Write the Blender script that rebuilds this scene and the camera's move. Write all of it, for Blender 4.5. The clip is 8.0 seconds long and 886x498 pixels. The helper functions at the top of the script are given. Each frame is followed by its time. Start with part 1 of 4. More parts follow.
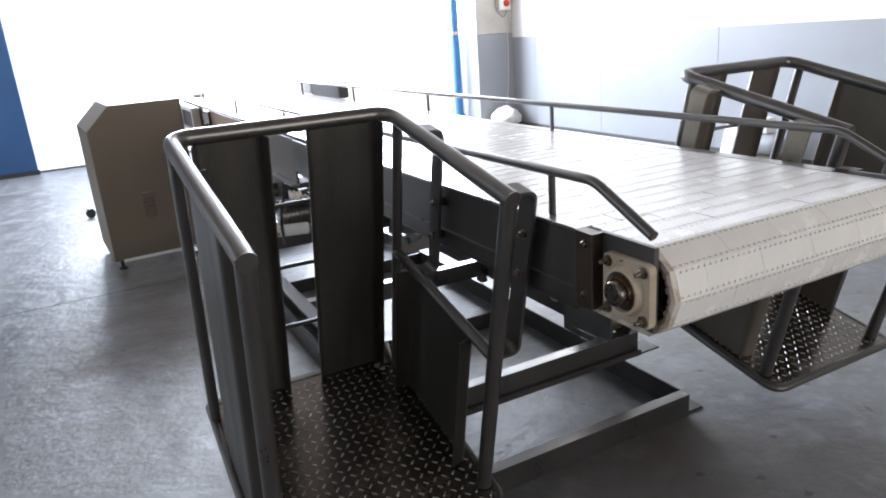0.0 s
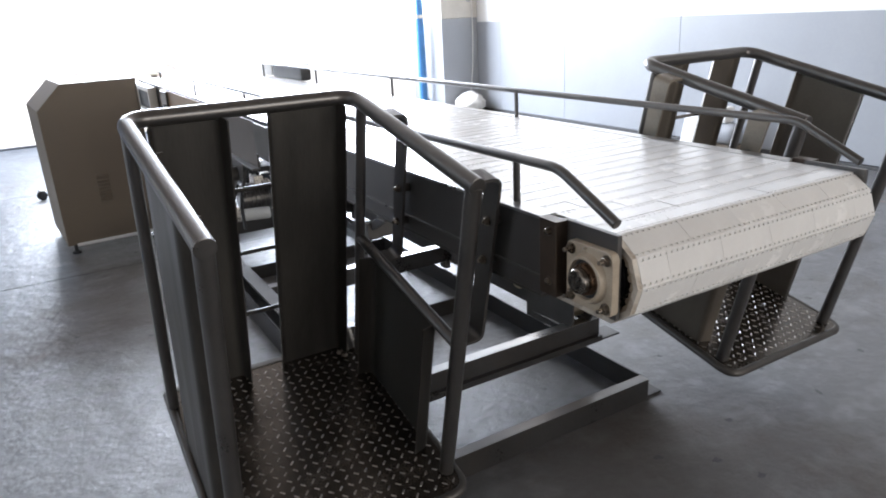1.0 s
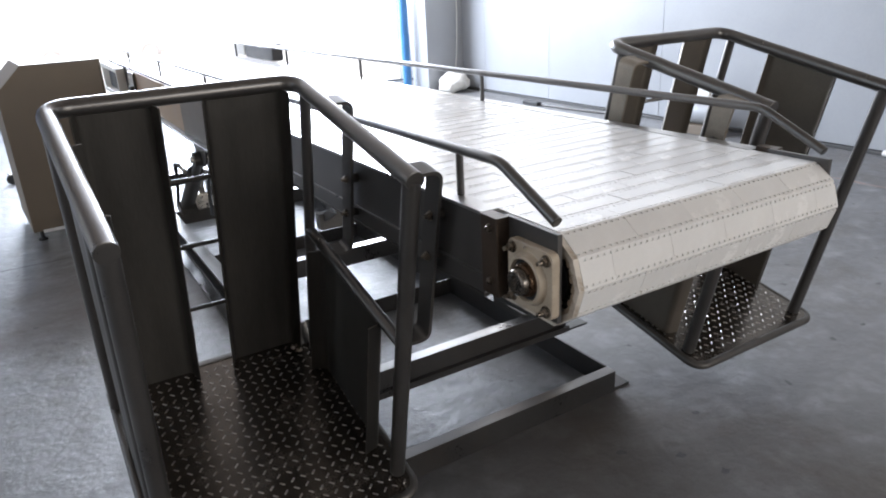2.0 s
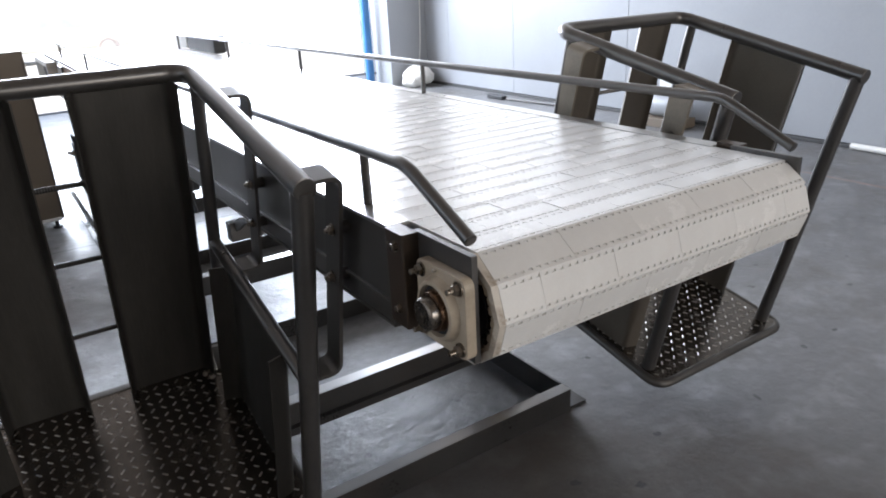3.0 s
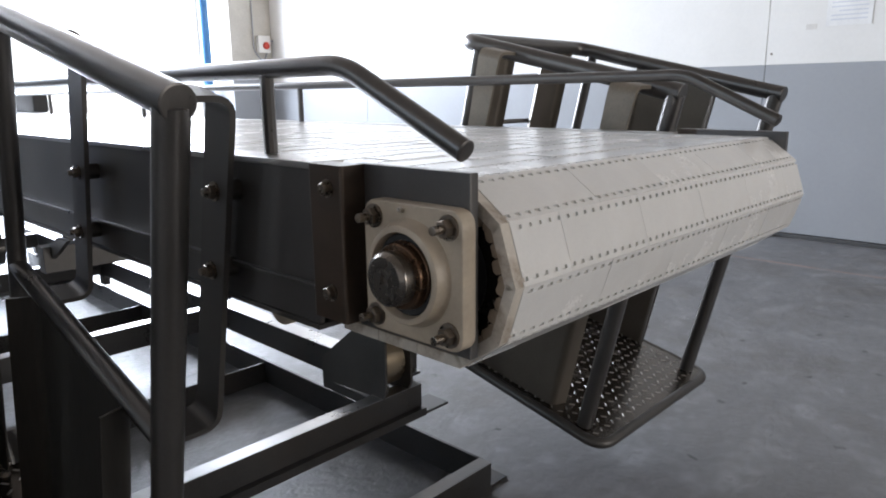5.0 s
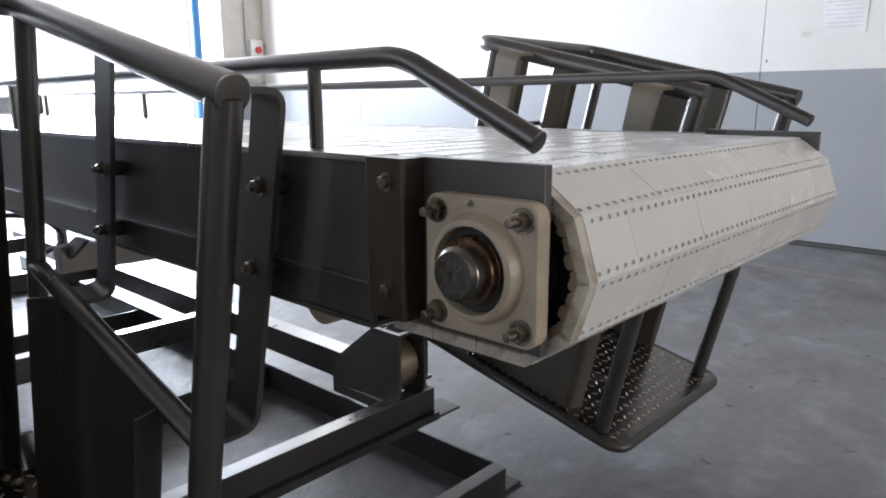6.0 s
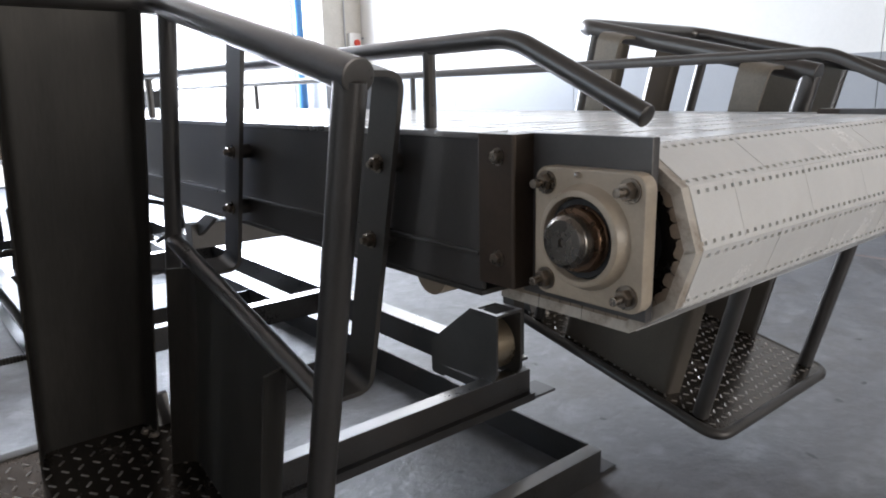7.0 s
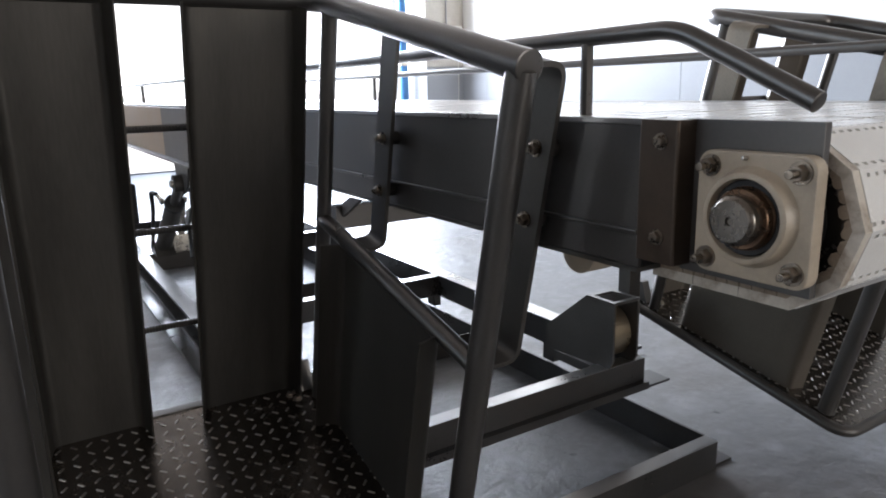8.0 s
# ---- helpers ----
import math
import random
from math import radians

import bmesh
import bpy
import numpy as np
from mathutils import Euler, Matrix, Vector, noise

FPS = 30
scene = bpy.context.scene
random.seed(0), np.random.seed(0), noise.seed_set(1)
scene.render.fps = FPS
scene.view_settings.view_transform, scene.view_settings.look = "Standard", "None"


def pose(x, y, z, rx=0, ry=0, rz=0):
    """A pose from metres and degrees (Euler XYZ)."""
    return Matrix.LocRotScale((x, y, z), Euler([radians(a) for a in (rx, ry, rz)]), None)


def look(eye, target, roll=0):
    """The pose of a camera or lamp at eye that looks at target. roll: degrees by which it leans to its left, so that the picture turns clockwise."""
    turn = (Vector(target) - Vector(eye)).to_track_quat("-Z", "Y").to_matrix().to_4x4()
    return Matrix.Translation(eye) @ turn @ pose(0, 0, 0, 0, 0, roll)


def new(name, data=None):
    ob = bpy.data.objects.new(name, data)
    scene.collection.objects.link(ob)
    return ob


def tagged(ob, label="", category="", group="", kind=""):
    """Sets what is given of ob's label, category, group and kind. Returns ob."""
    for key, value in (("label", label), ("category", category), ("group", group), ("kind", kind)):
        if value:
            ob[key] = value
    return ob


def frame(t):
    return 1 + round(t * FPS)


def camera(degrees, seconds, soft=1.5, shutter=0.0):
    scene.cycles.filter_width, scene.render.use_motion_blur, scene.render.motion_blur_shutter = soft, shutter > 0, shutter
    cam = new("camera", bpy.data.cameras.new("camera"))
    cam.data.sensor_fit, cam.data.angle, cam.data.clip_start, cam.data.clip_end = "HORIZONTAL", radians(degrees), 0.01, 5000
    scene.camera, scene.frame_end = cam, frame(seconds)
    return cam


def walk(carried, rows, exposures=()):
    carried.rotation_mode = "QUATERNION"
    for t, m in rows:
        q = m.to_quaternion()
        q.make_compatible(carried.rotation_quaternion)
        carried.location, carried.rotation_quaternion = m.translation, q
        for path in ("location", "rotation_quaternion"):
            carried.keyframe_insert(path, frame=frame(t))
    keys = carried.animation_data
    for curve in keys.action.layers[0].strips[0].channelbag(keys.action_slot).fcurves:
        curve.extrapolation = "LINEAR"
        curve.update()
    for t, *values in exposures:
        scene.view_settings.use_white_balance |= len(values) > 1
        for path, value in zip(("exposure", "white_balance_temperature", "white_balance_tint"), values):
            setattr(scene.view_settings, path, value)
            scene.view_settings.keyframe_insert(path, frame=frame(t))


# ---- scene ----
cam = camera(65.35, 8.0, soft=1.9)
PATH = [
    (0, (-0.9632, -0.9776, 1.5149), (-0.1070, 0.7276, 0.9155), -4.33),
    (0.5, (-0.9574, -0.9687, 1.5147), (-0.0590, 0.7038, 0.8858), -3.66),
    (1, (-0.9581, -0.9647, 1.5143), (-0.0181, 0.6779, 0.8676), -3.07),
    (2.5, (-0.6725, -0.9000, 1.5195), (0.2811, 0.7012, 0.7937), -3.32),
    (3, (-0.5588, -0.7966, 1.4640), (0.4455, 0.7753, 0.7428), -3.15),
    (3.5, (-0.5160, -0.6554, 1.3701), (0.5974, 0.8623, 0.6944), -2.31),
    (4, (-0.4980, -0.5504, 1.2582), (0.7523, 0.9030, 0.6888), -0.96),
    (4.5, (-0.4777, -0.4880, 1.1778), (0.8754, 0.9090, 0.7114), -0.92),
    (6, (-0.5279, -0.3600, 1.1290), (0.9084, 0.9676, 0.7114), -0.26),
    (6.5, (-0.5510, -0.3852, 1.1248), (0.8006, 1.0241, 0.6924), -0.92),
    (7, (-0.5804, -0.3841, 1.1176), (0.6608, 1.1211, 0.6771), -1.27),
    (7.5, (-0.6393, -0.3820, 1.1158), (0.4952, 1.2032, 0.6688), -1.46),
    (8, (-0.7004, -0.3900, 1.1155), (0.3296, 1.2630, 0.6608), -1.52),
]
# the clip's camera closes down as the bright gate leaves the picture
STOPS = [(0, 1.73), (1.2, 1.73), (2.5, 1.63), (3.5, 1.48), (4.5, 1.42), (6, 1.46), (8, 1.61)]
walk(cam, [(t, look(eye, target, roll)) for t, eye, target, roll in PATH], STOPS)

# ---- world, sun, exposure ----
SUN_EL, SUN_AZ = 62.0, -100.0      # a high sun to the left of the hall
world = bpy.data.worlds.new("sky")
scene.world = world
world.use_nodes = True
wn = world.node_tree
sky = wn.nodes.new("ShaderNodeTexSky")
sky.sky_type, sky.sun_disc = "NISHITA", False
sky.sun_elevation, sky.sun_rotation = radians(SUN_EL), radians(-SUN_AZ)
wn.nodes["Background"].inputs[1].default_value = 0.11
wn.links.new(sky.outputs[0], wn.nodes["Background"].inputs[0])
sun_lamp = new("sun", bpy.data.lights.new("sun", "SUN"))
sun_lamp.data.energy, sun_lamp.data.angle, sun_lamp.data.color = 3.0, radians(0.6), (1.0, 0.95, 0.87)
sun_dir = Vector((math.sin(radians(SUN_AZ)) * math.cos(radians(SUN_EL)), math.cos(radians(SUN_AZ)) * math.cos(radians(SUN_EL)), math.sin(radians(SUN_EL))))
sun_lamp.matrix_world = look(sun_dir * 40, (0, 0, 0))


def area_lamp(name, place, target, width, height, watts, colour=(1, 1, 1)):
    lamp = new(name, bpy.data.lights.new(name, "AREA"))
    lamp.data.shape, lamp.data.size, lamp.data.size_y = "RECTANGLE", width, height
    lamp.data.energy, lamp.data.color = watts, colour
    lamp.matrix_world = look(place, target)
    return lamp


area_lamp("gate_daylight", (2.2, 10.3, 3.2), (2.2, 0, 1.6), 6.1, 3.3, 815, (0.79, 0.862, 1.0))
# added fill lamp behind the camera, in an unseen, made-up opening
area_lamp("rear_fill_light", (2.6, -8.9, 1.85), (2.6, 0, 1.0), 4.7, 2.9, 84, (1.0, 0.9, 0.81))

# added fill lamp from the left; the side opening is invented
area_lamp("side_fill_light", (-6.45, 4.2, 2.0), (0, 4.2, 0.8), 4.4, 3.4, 14, (0.88, 0.92, 1.0))


# ---- materials ----
def material(name, base, rough=0.5, metal=0.0, vary=0.12, scale=6.0, grain=90.0, bump=0.02, rough_vary=0.1, stretch=(1, 1, 1), tint=None, patches=0.0, objects=0.0, coat=0.0):
    """A surface with broad mottling, fine grain, and bump; patches adds stains of the tint colour."""
    m = bpy.data.materials.new(name)
    m.use_nodes = True
    nt = m.node_tree
    bsdf = nt.nodes["Principled BSDF"]
    bsdf.inputs["Metallic"].default_value = metal
    bsdf.inputs["Coat Weight"].default_value = coat
    co = nt.nodes.new("ShaderNodeTexCoord")
    mp = nt.nodes.new("ShaderNodeMapping")
    mp.inputs["Scale"].default_value = stretch
    nt.links.new(co.outputs["Object"], mp.inputs["Vector"])

    def noise_tex(s, detail=4.0, rough_=0.55):
        n = nt.nodes.new("ShaderNodeTexNoise")
        n.inputs["Scale"].default_value, n.inputs["Detail"].default_value, n.inputs["Roughness"].default_value = s, detail, rough_
        nt.links.new(mp.outputs[0], n.inputs["Vector"])
        return n

    def math_node(op, a, b):
        n = nt.nodes.new("ShaderNodeMath")
        n.operation = op
        for i, v in enumerate((a, b)):
            if isinstance(v, (int, float)):
                n.inputs[i].default_value = v
            else:
                nt.links.new(v, n.inputs[i])
        return n.outputs[0]

    broad, fine = noise_tex(scale), noise_tex(grain, 3.0)
    mixed = math_node("ADD", math_node("MULTIPLY", broad.outputs["Fac"], 0.7), math_node("MULTIPLY", fine.outputs["Fac"], 0.3))
    if objects:
        info = nt.nodes.new("ShaderNodeObjectInfo")
        mixed = math_node("ADD", mixed, math_node("MULTIPLY", math_node("SUBTRACT", info.outputs["Random"], 0.5), objects))
    ramp = nt.nodes.new("ShaderNodeMapRange")
    ramp.inputs["From Min"].default_value, ramp.inputs["From Max"].default_value = 0.3, 0.7
    ramp.inputs["To Min"].default_value, ramp.inputs["To Max"].default_value = 1 - vary, 1 + vary
    nt.links.new(mixed, ramp.inputs["Value"])
    mul = nt.nodes.new("ShaderNodeVectorMath")
    mul.operation = "SCALE"
    mul.inputs[0].default_value = base
    nt.links.new(ramp.outputs[0], mul.inputs["Scale"])
    colour = mul.outputs[0]
    if patches:
        p = noise_tex(scale * 0.45, 6.0, 0.65)
        pr = nt.nodes.new("ShaderNodeMapRange")
        pr.inputs["From Min"].default_value, pr.inputs["From Max"].default_value = 0.5, 0.68
        pr.inputs["To Max"].default_value = patches
        nt.links.new(p.outputs["Fac"], pr.inputs["Value"])
        mix = nt.nodes.new("ShaderNodeMixRGB")
        nt.links.new(pr.outputs[0], mix.inputs[0])
        nt.links.new(colour, mix.inputs[1])
        mix.inputs[2].default_value = (*(tint or base), 1)
        colour = mix.outputs[0]
    nt.links.new(colour, bsdf.inputs["Base Color"])
    rr = nt.nodes.new("ShaderNodeMapRange")
    rr.inputs["From Min"].default_value, rr.inputs["From Max"].default_value = 0.3, 0.7
    rr.inputs["To Min"].default_value, rr.inputs["To Max"].default_value = max(0.03, rough - rough_vary), min(1, rough + rough_vary)
    nt.links.new(mixed, rr.inputs["Value"])
    nt.links.new(rr.outputs[0], bsdf.inputs["Roughness"])
    if bump:
        bn = nt.nodes.new("ShaderNodeBump")
        bn.inputs["Strength"].default_value, bn.inputs["Distance"].default_value = 1.0, bump * 0.1
        nt.links.new(mixed, bn.inputs["Height"])
        nt.links.new(bn.outputs[0], bsdf.inputs["Normal"])
    return m


def floor_material():
    """Old sealed concrete: cloudy greys, pale scuffs, dark damp patches, small specks, two patches of painted shade."""
    m = bpy.data.materials.new("sealed_concrete")
    m.use_nodes = True
    nt = m.node_tree
    bsdf = nt.nodes["Principled BSDF"]
    co = nt.nodes.new("ShaderNodeTexCoord")

    def tex(kind, scale, detail=5.0, rough=0.6, warp=0.0):
        n = nt.nodes.new(kind)
        n.inputs["Scale"].default_value = scale
        if kind == "ShaderNodeTexNoise":
            n.inputs["Detail"].default_value, n.inputs["Roughness"].default_value, n.inputs["Distortion"].default_value = detail, rough, warp
        nt.links.new(co.outputs["Object"], n.inputs["Vector"])
        return n

    def span(value, a, b, c, d):
        n = nt.nodes.new("ShaderNodeMapRange")
        for name, v in (("From Min", a), ("From Max", b), ("To Min", c), ("To Max", d)):
            n.inputs[name].default_value = v
        nt.links.new(value, n.inputs["Value"])
        return n.outputs[0]

    def blend(fac, one, two):
        n = nt.nodes.new("ShaderNodeMixRGB")
        nt.links.new(fac, n.inputs[0])
        for k, v in ((1, one), (2, two)):
            if isinstance(v, tuple):
                n.inputs[k].default_value = (*v, 1)
            else:
                nt.links.new(v, n.inputs[k])
        return n.outputs[0]

    cloud = tex("ShaderNodeTexNoise", 0.55, 8, 0.66)
    colour = blend(span(cloud.outputs["Fac"], 0.35, 0.65, 0, 1), (0.106, 0.105, 0.107), (0.168, 0.169, 0.174))
    scuff = tex("ShaderNodeTexNoise", 6.0, 12, 0.7, 0.0)
    colour = blend(span(scuff.outputs["Fac"], 0.5, 0.62, 0, 0.42), colour, (0.32, 0.325, 0.335))
    damp = tex("ShaderNodeTexNoise", 1.3, 9, 0.68, 0.2)
    colour = blend(span(damp.outputs["Fac"], 0.5, 0.66, 0, 0.75), colour, (0.085, 0.074, 0.063))
    fine = tex("ShaderNodeTexNoise", 48, 7, 0.78)
    colour = blend(span(fine.outputs["Fac"], 0.47, 0.62, 0, 0.48), colour, (0.1, 0.098, 0.096))
    # two ragged, duller brown patches painting in the cabinet's shade and the machine's reflection
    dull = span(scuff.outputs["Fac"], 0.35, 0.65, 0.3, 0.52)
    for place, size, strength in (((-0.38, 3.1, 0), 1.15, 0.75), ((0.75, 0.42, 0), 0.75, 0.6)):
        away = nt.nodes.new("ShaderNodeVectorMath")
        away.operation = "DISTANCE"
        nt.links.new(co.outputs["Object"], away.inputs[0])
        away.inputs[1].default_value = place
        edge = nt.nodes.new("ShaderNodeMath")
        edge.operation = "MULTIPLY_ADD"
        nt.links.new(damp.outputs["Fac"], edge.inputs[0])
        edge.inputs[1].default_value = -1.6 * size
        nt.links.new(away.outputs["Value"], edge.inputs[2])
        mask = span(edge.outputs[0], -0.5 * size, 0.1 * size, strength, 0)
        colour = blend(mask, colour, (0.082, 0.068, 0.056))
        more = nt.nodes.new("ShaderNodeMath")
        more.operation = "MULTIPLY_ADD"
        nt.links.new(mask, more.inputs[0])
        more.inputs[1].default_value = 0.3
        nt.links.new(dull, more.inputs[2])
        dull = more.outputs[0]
    dots = tex("ShaderNodeTexVoronoi", 2.4)
    dots.voronoi_dimensions = "2D"
    chips = tex("ShaderNodeTexNoise", 40.0, 3, 0.6)
    chip = nt.nodes.new("ShaderNodeMath")
    chip.operation = "MULTIPLY_ADD"
    nt.links.new(chips.outputs["Fac"], chip.inputs[0])
    chip.inputs[1].default_value = 0.16
    nt.links.new(dots.outputs["Distance"], chip.inputs[2])
    colour = blend(span(chip.outputs[0], 0.103, 0.113, 0.9, 0), colour, (0.045, 0.045, 0.045))
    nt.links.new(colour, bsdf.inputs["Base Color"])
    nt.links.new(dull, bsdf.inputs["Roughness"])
    bsdf.inputs["Specular IOR Level"].default_value = 0.5
    trowel = tex("ShaderNodeTexNoise", 10.0, 9, 0.62, 0.15)
    wave = nt.nodes.new("ShaderNodeBump")
    wave.inputs["Strength"].default_value, wave.inputs["Distance"].default_value = 0.6, 0.014
    nt.links.new(trowel.outputs["Fac"], wave.inputs["Height"])
    bn = nt.nodes.new("ShaderNodeBump")
    bn.inputs["Strength"].default_value, bn.inputs["Distance"].default_value = 0.5, 0.003
    nt.links.new(fine.outputs["Fac"], bn.inputs["Height"])
    nt.links.new(wave.outputs[0], bn.inputs["Normal"])
    nt.links.new(bn.outputs[0], bsdf.inputs["Normal"])
    return m


BEAM = material("satin_beam_steel", (0.104, 0.099, 0.096), 0.36, 0.6, 0.16, 3.5, 160, 0.0, 0.08, patches=0.3, tint=(0.073, 0.069, 0.067))
STEEL = material("brushed_dark_steel", (0.083, 0.078, 0.073), 0.4, 0.55, 0.2, 5, 160, 0.0, 0.08, patches=0.3, tint=(0.05, 0.04, 0.033))
FRAME = material("mill_scale_frame_steel", (0.056, 0.054, 0.053), 0.33, 0.5, 0.25, 4, 120, 0.0, 0.1, patches=0.5, tint=(0.075, 0.06, 0.05))
TUBE = material("satin_steel_tube", (0.126, 0.12, 0.115), 0.32, 0.75, 0.12, 7, 200, 0.0, 0.06)
PLATE = material("chequered_steel", (0.086, 0.075, 0.065), 0.24, 0.8, 0.25, 9, 150, 0.0, 0.1, patches=0.35, tint=(0.08, 0.07, 0.062))
# treads far lighter than the plate: their glints are put into the colour
TREAD = material("tread_glint_steel", (0.34, 0.32, 0.295), 0.34, 0.95, 0.2, 30, 200, 0.004)
BELT = material("white_belt_plastic", (0.76, 0.755, 0.74), 0.22, 0.0, 0.05, 14, 240, 0.004, 0.07, objects=0.2, patches=0.25, tint=(0.63, 0.59, 0.54))
BELT_EDGE = material("grimy_belt_edge", (0.6, 0.55, 0.48), 0.4, 0.0, 0.15, 40, 240, 0.004, 0.08, patches=0.8, tint=(0.2, 0.14, 0.09))
GRIME = material("brown_grimy_lug", (0.3, 0.235, 0.175), 0.45, 0.0, 0.2, 40, 240, 0.004, 0.08, patches=0.7, tint=(0.12, 0.085, 0.06))
HOUSING = material("cream_bearing_plastic", (0.44, 0.372, 0.288), 0.4, 0.0, 0.12, 20, 200, 0.006, patches=0.55, tint=(0.25, 0.2, 0.145))
BOLT = material("zinc_bolt", (0.5, 0.47, 0.43), 0.3, 0.95, 0.2, 60, 300, 0.006)
SHAFT = material("oiled_shaft_steel", (0.2, 0.18, 0.16), 0.26, 0.95, 0.08, 12, 120, 0.0, 0.05)
RUSTED = material("oily_brown_angle_steel", (0.072, 0.052, 0.039), 0.34, 0.55, 0.25, 12, 160, 0.002, 0.1, patches=0.5, tint=(0.05, 0.041, 0.034))
RING = material("rust_brown_ring_steel", (0.17, 0.105, 0.068), 0.28, 0.9, 0.25, 30, 160, 0.002, 0.1, patches=0.5, tint=(0.09, 0.07, 0.06))
# far basket's sheets: same steel, its brighter reflections put into the colour
FAR_SHEET = material("brightened_far_sheet_steel", (0.125, 0.108, 0.088), 0.42, 0.4, 0.2, 5, 160, 0.0, 0.08, patches=0.3, tint=(0.08, 0.066, 0.053))
# far straps: same steel again, paler to paint in the light on them
FAR_STRAP = material("brightened_far_strap_steel", (0.24, 0.21, 0.17), 0.45, 0.3, 0.25, 9, 160, 0.0, 0.1, patches=0.5, tint=(0.13, 0.105, 0.08))
SHEET = material("streaked_dark_sheet_steel", (0.064, 0.06, 0.054), 0.4, 0.5, 0.32, 4, 60, 0.0, 0.1, stretch=(3, 3, 0.4), patches=0.45, tint=(0.036, 0.032, 0.028))
NUT = material("oily_brown_nut_steel", (0.24, 0.205, 0.17), 0.3, 0.95, 0.25, 60, 300, 0.006)
# tyre rubber made pale: the yard's glare is put into the colour
PALE_TYRE = material("glare_paled_tyre", (0.6, 0.52, 0.47), 0.8, 0.0, 0.2, 5, 60, 0.02)
# lighter steel for flange tops: the gate's grazing reflection put into the colour
FLANGE_SHEEN = material("flange_sheen", (0.4, 0.39, 0.38), 0.3, 0.95, 0.05, 4, 30, 0.0, 0.05)
BLACK = material("black_rubber", (0.02, 0.02, 0.021), 0.55, 0.0, 0.2, 20, 150, 0.01)
BRASS = material("bright_roller_brass", (0.42, 0.34, 0.24), 0.28, 0.95, 0.1, 6, 150, 0.0)
# unseen ceiling and rear wall, coloured tan to warm the bounced light
ROOF = material("warm_bounce_roof", (0.28, 0.235, 0.195), 0.7)
TAN_WALL = material("warm_bounce_wall", (0.42, 0.36, 0.3), 0.6, 0.0, 0.05, 1.5, 40, 0.02)
FLOOR = floor_material()
RUST = material("worn_red_line", (0.27, 0.19, 0.165), 0.6, 0.0, 0.3, 9, 60, 0.01, patches=0.9, tint=(0.22, 0.215, 0.215))
WALL_WHITE = material("white_wall_paint", (0.74, 0.73, 0.7), 0.6, 0.0, 0.05, 1.5, 40, 0.02)
WALL_GREY = material("grey_wall_paint", (0.31, 0.322, 0.34), 0.42, 0.0, 0.06, 1.2, 40, 0.02, patches=0.2, tint=(0.36, 0.37, 0.38))
DARK_TRIM = material("dark_base_trim", (0.06, 0.06, 0.06), 0.6, 0.0, 0.2, 8, 60, 0.02)
BLUE = material("blue_gate_paint", (0.035, 0.11, 0.27), 0.45, 0.0, 0.15, 2.5, 60, 0.02, patches=0.2, tint=(0.05, 0.13, 0.25))
PIPE_BLUE = material("blue_pipe_paint", (0.05, 0.19, 0.43), 0.35, 0.0, 0.1, 6, 60, 0.02)
BOX = material("cabinet_steel", (0.165, 0.132, 0.098), 0.55, 0.12, 0.08, 3, 160, 0.006)
DULL = material("dull_brown_web_steel", (0.105, 0.09, 0.08), 0.58, 0.1, 0.15, 4, 120, 0.004, patches=0.3, tint=(0.07, 0.058, 0.05))
# the tan puts the warm daylight on the tail into its colour
TAIL = material("warm_lit_tail_steel", (0.28, 0.195, 0.13), 0.55, 0.0, 0.12, 4, 120, 0.006)
CONCRETE = material("pillar_concrete", (0.52, 0.49, 0.44), 0.75, 0.0, 0.15, 3, 40, 0.04, patches=0.5, tint=(0.4, 0.36, 0.3))
YARD = material("pale_yard_concrete", (0.5, 0.48, 0.45), 0.8, 0.0, 0.15, 0.6, 12, 0.05)
SACK = material("white_woven_sack", (0.66, 0.64, 0.6), 0.7, 0.0, 0.1, 12, 220, 0.05)
RED = material("red_plastic", (0.55, 0.05, 0.03), 0.4)
PRINT = material("pale_print", (0.6, 0.62, 0.66), 0.7)
PAPER = material("paper", (0.75, 0.75, 0.74), 0.7)
CAR_PAINT = material("pale_car_paint", (0.72, 0.7, 0.62), 0.25, 0.0, 0.03, 3, 80, 0.0, coat=0.6)
# car windows likewise paled by painted-in glare
CAR_GLASS = material("glare_paled_glass", (0.66, 0.68, 0.7), 0.3, 0.0, 0.05, 3, 80, 0.0)
WHITE_PAINT = material("fence_paint", (0.6, 0.58, 0.55), 0.6)


# ---- building blocks ----
def part(name, bm, mat, parent=None, label="", smooth=35):
    bmesh.ops.recalc_face_normals(bm, faces=bm.faces)
    me = bpy.data.meshes.new(name)
    bm.to_mesh(me)
    bm.free()
    me.materials.append(mat)
    if smooth:
        me.shade_smooth()
        me.set_sharp_from_angle(angle=radians(smooth))
    ob = new(name, me)
    if smooth:
        weighted = ob.modifiers.new("face_weights", "WEIGHTED_NORMAL")
        weighted.keep_sharp = True
    ob.parent = parent
    if label:
        ob["label"] = label
    return ob


def block(x0, x1, y0, y1, z0, z1, bevel=0.0, bm=None, m=None):
    """A box between two corners, added to bm when one is given."""
    one = bmesh.new()
    bmesh.ops.create_cube(one, size=1, matrix=Matrix.LocRotScale(((x0 + x1) / 2, (y0 + y1) / 2, (z0 + z1) / 2), None, (abs(x1 - x0), abs(y1 - y0), abs(z1 - z0))))
    if bevel:
        bmesh.ops.bevel(one, geom=list(one.edges), offset=bevel, segments=2, affect="EDGES", profile=0.5)
    return merge(bm, one, m)


def merge(bm, one, m=None):
    if m is not None:
        bmesh.ops.transform(one, matrix=m, verts=one.verts)
    if bm is None:
        return one
    me = bpy.data.meshes.new("tmp")
    one.to_mesh(me)
    one.free()
    bm.from_mesh(me)
    bpy.data.meshes.remove(me)
    return bm


